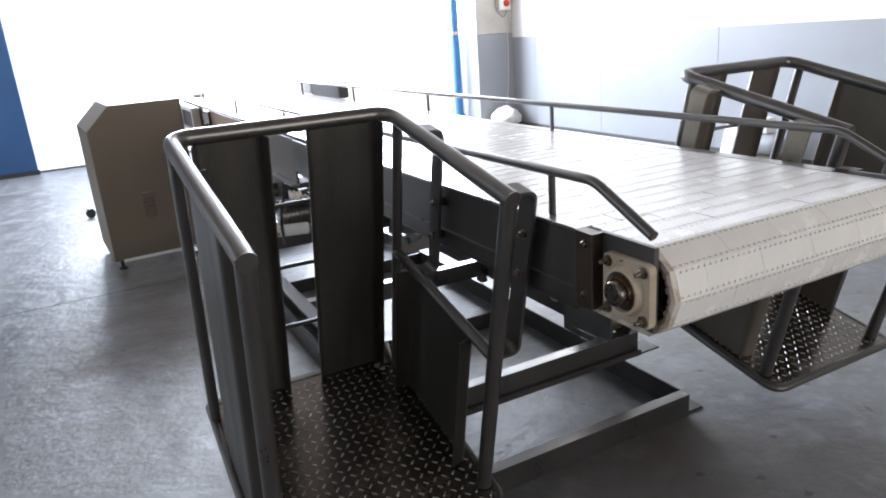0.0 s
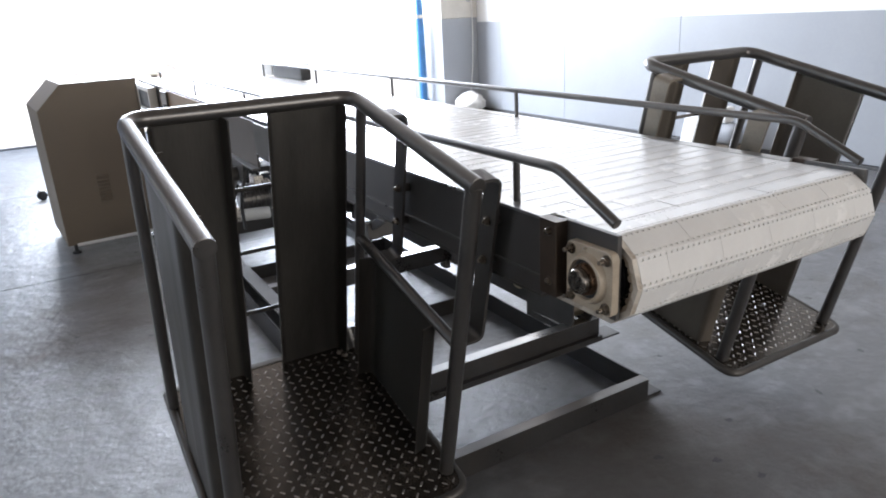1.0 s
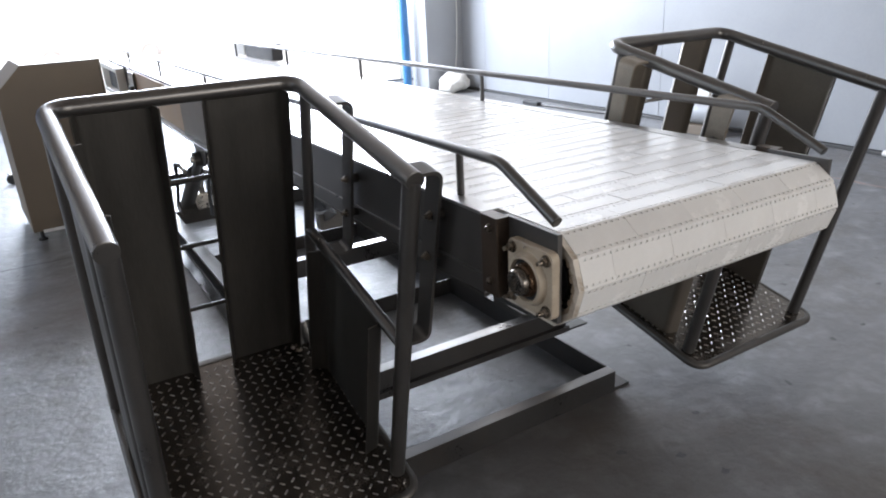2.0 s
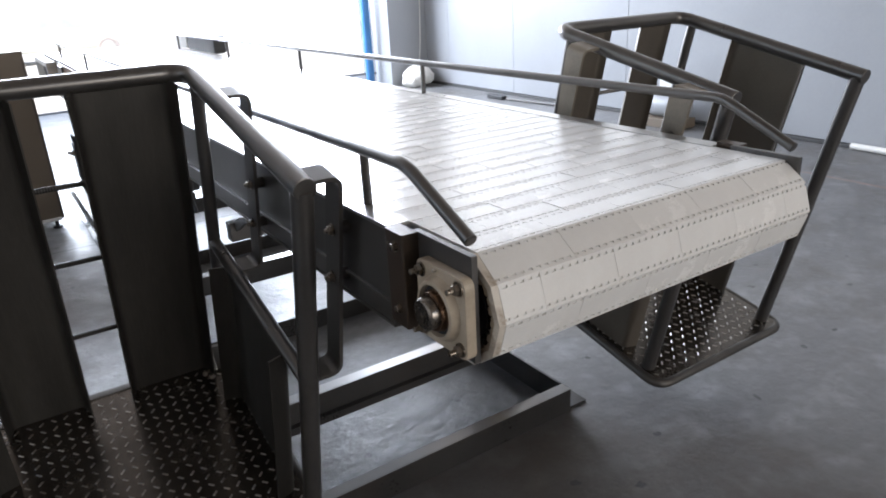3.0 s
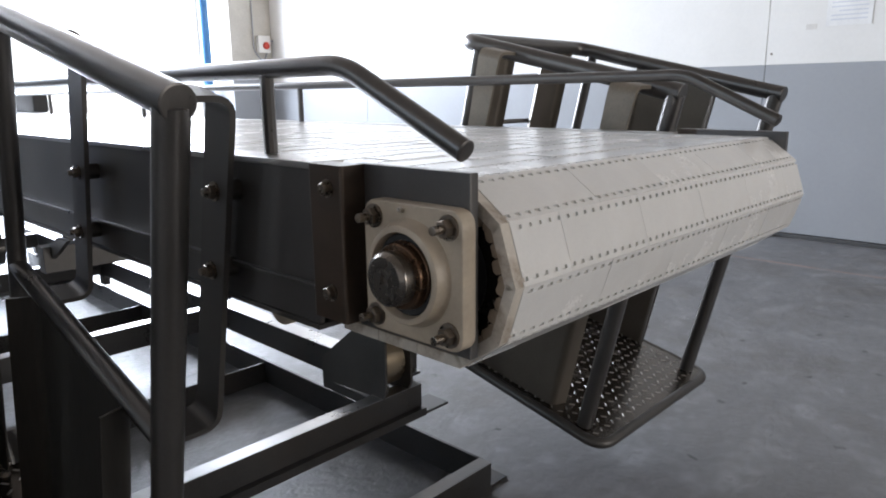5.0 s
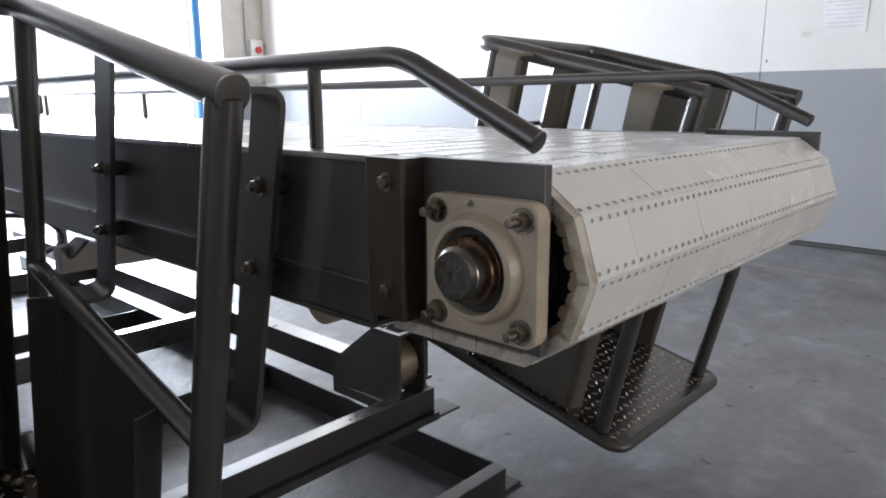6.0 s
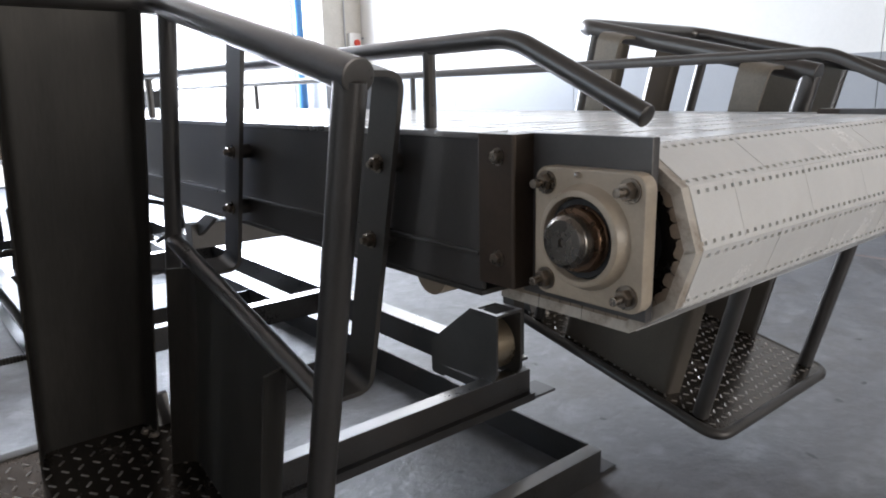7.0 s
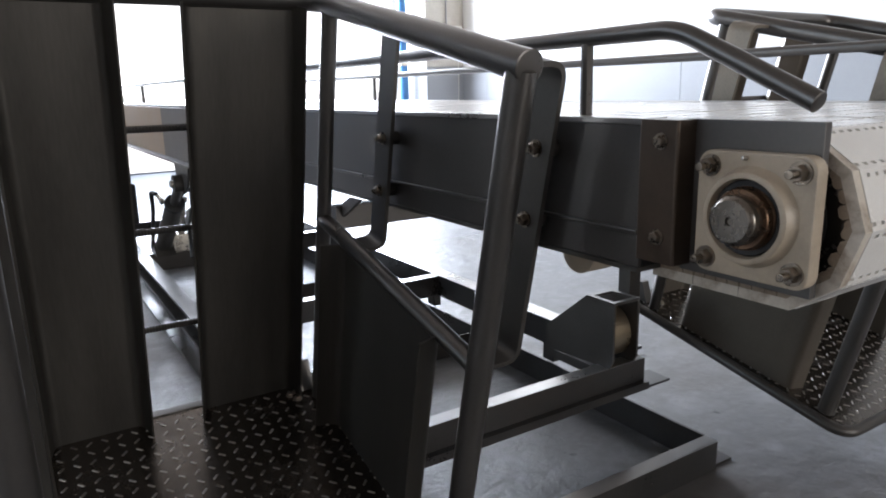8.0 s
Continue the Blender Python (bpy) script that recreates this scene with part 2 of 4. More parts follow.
def rounded(points, radius, steps=6):
    """The points with their inner corners rounded off."""
    pts = [Vector(p) for p in points]
    out = [pts[0]]
    for a, b, c in zip(pts, pts[1:], pts[2:]):
        d, e = (a - b), (c - b)
        r = min(radius, d.length * 0.49, e.length * 0.49)
        p, q = b + d.normalized() * r, b + e.normalized() * r
        for i in range(steps + 1):
            s = i / steps
            out.append(p * (1 - s) ** 2 + b * 2 * s * (1 - s) + q * s * s)
    out.append(pts[-1])
    return out


def tube(points, r, sides=14, bm=None, cap=0.3):
    """A round bar along the points with slightly rounded ends."""
    bm = bm or bmesh.new()
    pts = [Vector(p) for p in points]
    n = len(pts)
    t0 = (pts[1] - pts[0]).normalized()
    ref = t0.orthogonal().normalized()
    rings = []

    def ring(c, t, rad):
        nonlocal ref
        ref = (ref - t * ref.dot(t)).normalized()
        b = t.cross(ref)
        return [bm.verts.new(c + (ref * math.cos(a) + b * math.sin(a)) * rad) for a in (2 * math.pi * k / sides for k in range(sides))]

    for i, c in enumerate(pts):
        t = (pts[min(i + 1, n - 1)] - pts[max(i - 1, 0)]).normalized()
        if i == 0:
            rings.append(ring(c, t, r * (1 - cap)))
            rings.append(ring(c + t * r * cap * 0.6, t, r))
        elif i == n - 1:
            rings.append(ring(c - t * r * cap * 0.6, t, r))
            rings.append(ring(c, t, r * (1 - cap)))
        else:
            rings.append(ring(c, t, r))
    for a, b in zip(rings, rings[1:]):
        for k in range(sides):
            bm.faces.new((a[k], a[(k + 1) % sides], b[(k + 1) % sides], b[k]))
    bm.faces.new(rings[0][::-1])
    bm.faces.new(rings[-1])
    return bm


def disc(centre, axis, profile, sides=24, bm=None):
    """A turned body: profile is a list of (distance along axis, radius)."""
    bm = bm or bmesh.new()
    c, t = Vector(centre), Vector(axis).normalized()
    u = t.orthogonal().normalized()
    v = t.cross(u)
    rings = [[bm.verts.new(c + t * d + (u * math.cos(a) + v * math.sin(a)) * max(r, 1e-4)) for a in (2 * math.pi * k / sides for k in range(sides))] for d, r in profile]
    for a, b in zip(rings, rings[1:]):
        for k in range(sides):
            bm.faces.new((a[k], a[(k + 1) % sides], b[(k + 1) % sides], b[k]))
    bm.faces.new(rings[0][::-1])
    bm.faces.new(rings[-1])
    return bm


def ribbon(points, side, half, thick, bm=None):
    """A flat bar along points, half its width to each side of them along the vector side, thick across; half may be a function of the point."""
    bm = bm or bmesh.new()
    pts, s = [Vector(p) for p in points], Vector(side).normalized()
    n = len(pts)
    rows = []
    for i, c in enumerate(pts):
        t = (pts[min(i + 1, n - 1)] - pts[max(i - 1, 0)]).normalized()
        nrm = s.cross(t).normalized() * thick / 2
        h = half(c) if callable(half) else half
        rows.append([bm.verts.new(c + s * a * h + nrm * b) for a, b in ((-1, -1), (1, -1), (1, 1), (-1, 1))])
    for a, b in zip(rows, rows[1:]):
        for k in range(4):
            bm.faces.new((a[k], a[(k + 1) % 4], b[(k + 1) % 4], b[k]))
    bm.faces.new(rows[0][::-1])
    bm.faces.new(rows[-1])
    return bm


def extrude(outline, axis, a, b, bm=None):
    """A closed outline of 2D points swept along an axis ('x', 'y' or 'z') from a to b."""
    bm = bm or bmesh.new()
    k = "xyz".index(axis)

    def at(p, h):
        q = list(p)
        q.insert(k, h)
        return bm.verts.new(q)

    lo, hi = [at(p, a) for p in outline], [at(p, b) for p in outline]
    n = len(outline)
    for i in range(n):
        bm.faces.new((lo[i], lo[(i + 1) % n], hi[(i + 1) % n], hi[i]))
    bm.faces.new(lo[::-1])
    bm.faces.new(hi)
    return bm


def thing(name, m, label, category, group="", kind=""):
    ob = new(name)
    ob.empty_display_size = 0.1
    ob.matrix_world = m
    return tagged(ob, label, category, group, kind)


def hex_bolt(name, centre, axis, r, parent, mat=None, stud=0.0):
    """A hexagon nut with washer and a stud end."""
    bm = disc(centre, axis, [(0, r * 1.35), (r * 0.22, r * 1.35)], 18)
    c = Vector(centre) + Vector(axis).normalized() * r * 0.22
    disc(c, axis, [(0, r * 0.95), (0.05 * r, r), (r * 0.75, r), (r * 0.9, r * 0.85)], 6, bm)
    if stud:
        disc(c, axis, [(0, r * 0.5), (r * 0.9 + stud, r * 0.5), (r * 0.95 + stud, r * 0.42)], 12, bm)
    return part(name, bm, mat or BOLT, parent)


# ---- the hall ----
WALL_X, GATE_Y, LEFT_X, REAR_Y, TOP = 5.38, 10.4, -6.5, -9.0, 5.5
GATE_X0, GATE_X1, GATE_TOP = -1.6, 5.1, 4.9
floor_ob = tagged(part("floor", block(LEFT_X, WALL_X + 0.2, REAR_Y, GATE_Y + 0.3, -0.12, 0), FLOOR, smooth=0), "worn grey sealed concrete floor with stains, scuffs and painted-in shade", "floor", kind="structure")
tagged(part("ground", block(-400, 400, -400, 800, -0.3, -0.125), YARD, smooth=0), "pale sunlit concrete yard outside the gate", "ground", kind="structure")
PAINT_Z = 1.348
wall_east = tagged(part("wall_east", block(WALL_X, WALL_X + 0.2, REAR_Y, GATE_Y + 0.3, PAINT_Z, TOP), WALL_WHITE, smooth=0), "panelled hall wall, white above a grey painted dado", "wall", kind="structure")
# dado and upper panels between the vertical joints
JOINTS = [REAR_Y, -7.35, -4.35, -1.35, 1.63, 4.56, 6.5, 8.0, GATE_Y]
for y0, y1 in zip(JOINTS, JOINTS[1:]):
    part("panel", block(WALL_X - 0.02, WALL_X, y0 + 0.002, y1 - 0.002, 0.035, PAINT_Z, 0.003), WALL_GREY, wall_east, "grey painted lower panel")
    part("panel", block(WALL_X - 0.02, WALL_X, y0 + 0.002, y1 - 0.002, PAINT_Z, TOP, 0.003), WALL_WHITE, wall_east, "white painted upper panel")
for z in (0.52, 1.43):
    for y in (1.59, 4.52):
        part("screw", disc((WALL_X - 0.02, y, z), (-1, 0, 0), [(0, 0.009), (0.003, 0.008), (0.004, 0.004)], 10), NUT, wall_east, "small dark screw head")
part("lower_wall", block(WALL_X, WALL_X + 0.2, REAR_Y, GATE_Y + 0.3, 0, PAINT_Z), DARK_TRIM, wall_east)
tagged(part("baseboard", block(WALL_X - 0.05, WALL_X - 0.0, REAR_Y, GATE_Y, 0, 0.03, 0.004), DARK_TRIM), "dark metal guide rail along the wall's foot", "baseboard", kind="structure")
# unseen left wall, opened only to let the side fill in
west = block(LEFT_X - 0.2, LEFT_X, REAR_Y, 1.9, 0, TOP)
block(LEFT_X - 0.2, LEFT_X, 6.5, GATE_Y + 0.3, 0, TOP, bm=west)
block(LEFT_X - 0.2, LEFT_X, 1.9, 6.5, 3.9, TOP, bm=west)
tagged(part("wall_west", west, WALL_WHITE, smooth=0), "unseen white hall wall with an opening added for fill light", "wall", kind="structure")
# unseen rear wall; its opening is added for the rear fill lamp
rear = block(LEFT_X, 0.2, REAR_Y - 0.2, REAR_Y, 0, TOP)
block(5.0, WALL_X, REAR_Y - 0.2, REAR_Y, 0, TOP, bm=rear)
block(0.2, 5.0, REAR_Y - 0.2, REAR_Y, 4.6, TOP, bm=rear)
tagged(part("wall_south", rear, TAN_WALL, smooth=0), "unseen hall wall, tan for warm bounce, opening added for fill light", "wall", kind="structure")
front = block(LEFT_X, GATE_X0, GATE_Y, GATE_Y + 0.3, 0, TOP)
block(GATE_X1 + 0.2, WALL_X, GATE_Y, GATE_Y + 0.3, 0, TOP, bm=front)
block(GATE_X0, GATE_X1 + 0.2, GATE_Y, GATE_Y + 0.3, GATE_TOP, TOP, bm=front)
tagged(part("wall_north", front, WALL_WHITE, smooth=0), "white hall wall with a wide gate opening", "wall", kind="structure")
# ceiling out of view, added to close the hall and tint its light
tagged(part("ceiling", block(LEFT_X, WALL_X, REAR_Y, GATE_Y, TOP, TOP + 0.15), ROOF, smooth=0), "unseen ceiling, tan for warm bounce light", "ceiling", kind="structure")
pillar = tagged(part("pillar", block(4.7, WALL_X - 0.021, 8.6, 9.1, 1.42, TOP, 0.012), CONCRETE), "concrete wall pillar with a grey painted foot", "pillar", kind="structure")
part("painted_foot", block(4.7, WALL_X - 0.021, 8.6, 9.1, 0, 1.42, 0.012), WALL_GREY, pillar, "grey painted foot")
gate = thing("door_1", pose(-1.6, GATE_Y - 0.12, 0), "blue sliding steel gate leaf, pushed open", "gate", kind="structure")
part("leaf", block(-3.2, 0, 0, 0.06, 0.06, 5.0, 0.006), BLUE, gate)
part("edge_rail", block(-3.2, 0.02, -0.01, 0.07, 0.0, 0.06, 0.004), DARK_TRIM, gate, "dark bottom rail")
part("threshold", block(GATE_X0 - 3, GATE_X1 + 0.18, GATE_Y + 0.05, GATE_Y + 0.13, 0, 0.012), DARK_TRIM, floor_ob, "dark steel gate track in the floor")
for n, (x0, x1, y) in enumerate(((LEFT_X, WALL_X - 0.1, 3.95), (LEFT_X, WALL_X - 0.1, -1.6), (LEFT_X, WALL_X - 0.1, 6.9))):
    part("saw_cut", block(x0, x1, y, y + 0.009, 0, 0.0006), DARK_TRIM, floor_ob, "thin dark saw cut in the concrete", smooth=0)
part("paint_line", block(4.40, 4.425, -2.5, 2.1, 0, 0.0005), RUST, floor_ob, "worn reddish marking line on the floor", smooth=0)
pipe = tagged(part("trim", tube([(4.55, 9.02, 0), (4.55, 9.02, 5.4)], 0.065, 18), PIPE_BLUE), "blue painted steel pipe beside the gate", "pipe", kind="structure")

# ---- conveyor ----
BX = 0.885           # right-hand beam face
TOPZ = 1.072         # top of the beams
AX_Y, AX_Z = 0.066, 0.961    # axis of the head shaft
PITCH = 0.0655
APO = PITCH / 2 / math.tan(radians(18))
LEN = 6.3
conveyor = thing("slat_conveyor", pose(0, 0, 0), "long steel conveyor with a white modular belt and side rails", "conveyor")


def beam(side):
    """One side beam: channel, front cheek plate and bolted end angle. side maps distance outward to x."""
    x = side
    bm = block(min(x(0.018), x(0.024)), max(x(0.018), x(0.024)), 0.2155, LEN, 0.881, TOPZ - (0.017 if x(1) > 1 else 0.0085))
    ob = part("beam_web", bm, BEAM, conveyor)
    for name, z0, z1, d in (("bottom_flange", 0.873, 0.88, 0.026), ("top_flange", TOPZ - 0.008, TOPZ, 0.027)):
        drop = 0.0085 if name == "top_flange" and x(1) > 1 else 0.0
        part(name, block(min(x(-0.02), x(d)), max(x(-0.02), x(d)), 0.2155, LEN, z0 - drop, z1 - drop, 0.001), FLANGE_SHEEN if name == "top_flange" else STEEL, conveyor)
    part("edge_lip", block(min(x(0.024), x(0.031)), max(x(0.024), x(0.031)), 0.2155, LEN, 0.925, 0.931, 0.0015), TUBE, conveyor, "edge lip in lighter steel")
    for y in (1.66, 3.4, 4.9):
        hex_bolt("bolt", (x(0.024), y, 0.952), (x(1) - x(0), 0, 0), 0.008, ob, NUT)
    part("cheek_plate", block(min(x(0), x(-0.012)), max(x(0), x(-0.012)), 0.0, 0.17, 0.885, TOPZ, 0.0015), BEAM, conveyor)
    bm = extrude([(x(0), 0.155), (x(0.032), 0.155), (x(0.032), 0.215), (x(0), 0.215)], "z", 0.895, TOPZ - 0.0006)
    bmesh.ops.bevel(bm, geom=[e for e in bm.edges if abs(e.verts[0].co.z - e.verts[1].co.z) > 0.01 and abs(e.verts[0].co.x - x(0.032)) < 1e-4], offset=0.004, segments=3, affect="EDGES", profile=0.5)
    angle = part("end_angle", bm, RUSTED, conveyor, "brown oily end angle")
    for z in (1.046, 0.928):
        hex_bolt("bolt", (x(0.032), 0.18, z), (x(1) - x(0), 0, 0), 0.0075, angle, NUT)
    return ob


LEFT = lambda d: -d
RIGHT = lambda d: BX + d
beam(LEFT)
beam(RIGHT)


def side_rail(side):
    x = side(-0.012)
    pts = rounded([(x, 0.015, 1.09), (x, 0.2, 1.178), (x, 5.42, 1.178)], 0.03)
    rail = part("side_rail", tube(pts, 0.0118, 14), TUBE, conveyor)
    for y in (0.355, 1.52, 2.73, 3.96, 5.25)[0 if x < 0.5 else 1:]:
        part("rail_post", tube([(x, y, TOPZ - 0.012), (x, y, 1.172)], 0.009, 10), TUBE, conveyor)


side_rail(LEFT)
side_rail(RIGHT)


def bearing(side):
    AX_Y, AX_Z = 0.063, 0.968
    s = side(1) - side(0)
    x = side(0)
    h = 0.071
    one = bmesh.new()
    ring = []
    for cy, cz, a0 in ((1, 1, 0), (-1, 1, 90), (-1, -1, 180), (1, -1, 270)):
        for k in range(5):
            a = radians(a0 + 22.5 * k)
            ring.append((AX_Y + cy * (h - 0.016) + 0.016 * math.cos(a), AX_Z + cz * (h - 0.016) + 0.016 * math.sin(a)))
    extrude(ring, "x", x, x + s * 0.02, one)
    bmesh.ops.bevel(one, geom=list(one.edges), offset=0.003, segments=2, affect="EDGES", profile=0.5)
    disc((x + s * 0.019, AX_Y, AX_Z), (s, 0, 0), [(0, 0.0575), (0.003, 0.0545), (0.011, 0.052), (0.0145, 0.0505), (0.016, 0.048), (0.016, 0.0445), (0.014, 0.0435), (0.004, 0.0425)], 36, one)
    housing = part("bearing_housing", one, HOUSING, conveyor, "cream plastic square flange bearing")
    bm = disc((x + s * 0.02, AX_Y, AX_Z), (s, 0, 0), [(0, 0.0424), (0.006, 0.0424), (0.0075, 0.041), (0.0065, 0.035)], 32)
    part("seal", bm, BLACK, housing, "black bearing seal")
    bm = disc((x + s * 0.02, AX_Y, AX_Z), (s, 0, 0), [(0, 0.0355), (0.009, 0.0355), (0.010, 0.0345), (0.017, 0.034), (0.019, 0.0325), (0.019, 0.0285)], 32)
    part("inner_ring", bm, RING, housing, "rust-brown steel inner ring")
    bm = disc((x + s * 0.02, AX_Y, AX_Z), (s, 0, 0), [(0, 0.028), (0.031, 0.028), (0.034, 0.027), (0.037, 0.023), (0.0371, 0.005), (0.034, 0.004)], 32)
    part("shaft_end", bm, SHAFT, housing, "turned steel shaft end")
    for dy in (-1, 1):
        for dz in (-1, 1):
            hex_bolt("bolt", (x + s * 0.02, AX_Y + dy * 0.0535, AX_Z + dz * 0.0535), (s, 0, 0), 0.0095, housing, NUT, stud=0.012)
    part("grease_nipple", disc((x + s * 0.02, AX_Y + 0.01, AX_Z + 0.064), (s, 0, 0.2), [(0, 0.003), (0.005, 0.003), (0.007, 0.0015)], 10), BOLT, housing)


bearing(LEFT)

# toothed wheels and drum inside the belt's turn
drum = part("drum", disc((0.03, AX_Y, AX_Z), (1, 0, 0), [(0, 0.06), (BX - 0.06, 0.06)], 24), BLACK, conveyor, "dark drum inside the belt")


def sprocket(x):
    pts = []
    for k in range(16):
        a = 2 * math.pi * (k + 0.5) / 16
        for da, r in ((-0.12, 0.078), (-0.07, 0.092), (0.07, 0.092), (0.12, 0.078)):
            pts.append((AX_Y + r * math.cos(a + da), AX_Z + r * math.sin(a + da)))
    part("sprocket", extrude(pts, "x", x, x + 0.018), SHAFT, conveyor, "toothed steel drive wheel")


for x in (0.032, 0.25, 0.47, 0.69, BX - 0.05):
    sprocket(x)

# return roller and its fastening under the near beam
part("return_roller", disc((0.03, 0.39, 0.862), (1, 0, 0), [(0, 0.02), (0.004, 0.036), (0.06, 0.036), (0.062, 0.02)], 24), HOUSING, conveyor, "cream plastic return roller")
part("roller_bracket", block(0.0, 0.03, 0.33, 0.50, 0.868, 0.9, 0.002), STEEL, conveyor)
hex_bolt("bolt", (-0.004, 0.47, 0.87), (-1, 0, 0), 0.011, conveyor, BLACK, stud=0.02)
# cross bar below the beams with its gusset
bar = block(-0.056, 0.929, 1.122, 1.16, 0.79, 0.846, 0.002)
extrude([(1.02, 0.8725), (1.075, 0.8725), (1.135, 0.846), (1.122, 0.82), (1.08, 0.84)], "x", -0.04, -0.032, bar)
extrude([(1.02, 0.8725), (1.075, 0.8725), (1.135, 0.846), (1.122, 0.82), (1.08, 0.84)], "x", BX + 0.032, BX + 0.04, bar)
part("cross_bar", bar, BEAM, conveyor, "dark cross bar under the beams")
# legs, tail cover
for x in (-0.042, BX + 0.032):
    part("leg_plate", extrude([(2.74, 0.826), (3.04, 0.826), (3.0, 0.72), (2.95, 0.69), (2.84, 0.69), (2.79, 0.72)], "x", x, x + 0.01), BEAM, conveyor)
    part("cover_plate", block(x - 0.004, x + 0.012, 2.14, 2.44, 0.9, 1.055, 0.003), STEEL, conveyor)
part("tail_cover", block(0.9, 0.99, 4.36, 5.08, 1.063, 1.19, 0.02), DARK_TRIM, conveyor, "dark rounded drive cover")
part("tail_plate", block(0.9, 0.985, 5.1, 5.6, 1.075, 1.185, 0.003), WALL_WHITE, conveyor, "pale tail plate")
part("rear_web", block(-0.044, -0.034, 2.441, 3.2, 0.828, 1.06, 0.002), DULL, conveyor)
part("tail_cheek", block(-0.044, -0.034, 3.202, 5.1, 0.828, 1.06, 0.002), TAIL, conveyor, "tail cheek, warm daylight put in as tan colour")
part("tail_flange", block(-0.075, -0.034, 2.441, 5.1, 0.818, 0.827, 0.001), TUBE, conveyor, "bright lower flange of the tail")
part("tail_bracket", block(-0.06, -0.045, 4.72, 4.95, 0.84, 1.05, 0.003), STEEL, conveyor)

rim = block(-0.1, -0.034, 5.3, 6.28, 1.012, 1.05, 0.003)
block(-0.1, -0.034, 5.3, 6.28, 0.8, 0.835, 0.003, rim)
block(-0.1, -0.034, 5.3, 5.335, 0.835, 1.012, 0.003, rim)
block(-0.1, -0.034, 6.245, 6.28, 0.835, 1.012, 0.003, rim)
part("tail_rim", rim, WALL_WHITE, conveyor, "cream painted rim of the tail opening")
part("tail_recess", block(-0.05, -0.036, 5.337, 6.243, 0.836, 1.011), DARK_TRIM, conveyor, "dark inside of the tail opening")

# ---- operators' baskets, hung on the beams and tipped forward ----
TILT = 13.1


def channel(name, parent, along, o0, o1, at, w0, w1, flange, s, thick=0.004, fold=1, mat=None):
    """An upright folded sheet with two turned edges. along 'u': it runs across the basket at v = at; 'v': along it at u = at."""
    r = 0.016
    f = flange * fold
    sign = 1 if fold > 0 else -1
    pts = rounded([(o0 - 0.014, f, 0), (o0, 0, 0), (o1, 0, 0), (o1 + 0.014, f, 0)], r, 4)
    pts = [(p[0], p[1]) for p in [Vector((q[0], q[1])) for q in pts]]
    bm = bmesh.new()
    rows = []
    n = len(pts)
    for i, p in enumerate(pts):
        a, b = Vector(pts[max(i - 1, 0)]), Vector(pts[min(i + 1, n - 1)])
        t = (b - a).normalized()
        nn = Vector((-t.y, t.x)) * thick / 2
        row = []
        for e in (-1, 1):
            q = Vector(p) + nn * e
            for w in (w0, w1):
                row.append(bm.verts.new((s * q.x, at + q.y, w) if along == "u" else (s * (at + q.y), q.x, w)))
        rows.append(row)
    for a, b in zip(rows, rows[1:]):
        for i, j in ((0, 1), (1, 3), (3, 2), (2, 0)):
            bm.faces.new((a[i], a[j], b[j], b[i]))
    for row in (rows[0], rows[-1]):
        bm.faces.new((row[0], row[1], row[3], row[2]))
    return part(name, bm, mat or STEEL, parent)


def treads(parent, u0, u1, v0, v1, s):
    """Raised lozenges of the chequered plate, in two directions."""
    verts, faces = [], []
    step = 0.03
    nu, nv = int((u1 - u0) / step), int((v1 - v0) / step)
    ring = ((-1, 0), (-0.75, -1), (0.75, -1), (1, 0), (0.75, 1), (-0.75, 1))
    for i in range(nu):
        for j in range(nv):
            a = radians(45 if (i + j) % 2 else -45)
            cu, cv = u0 + (i + 0.6) * step, v0 + (j + 0.6) * step
            d, e = Vector((math.cos(a), math.sin(a))), Vector((-math.sin(a), math.cos(a)))
            base = len(verts)
            for l, wd, h in ((0.0092, 0.0026, 0.0), (0.0074, 0.0011, 0.0016)):
                for p, q in ring:
                    c = d * p * l + e * q * wd
                    verts.append((s * (cu + c.x), cv + c.y, h))
            for k in range(6):
                faces.append((base + k, base + (k + 1) % 6, base + 6 + (k + 1) % 6, base + 6 + k))
            faces.append(tuple(base + 6 + k for k in range(6)))
    me = bpy.data.meshes.new("tread")
    me.from_pydata(verts, [], faces)
    me.materials.append(TREAD)
    ob = new("tread", me)
    ob.parent = parent
    return tagged(ob, "raised tread pattern, glints painted in as lighter steel", kind="stuff")


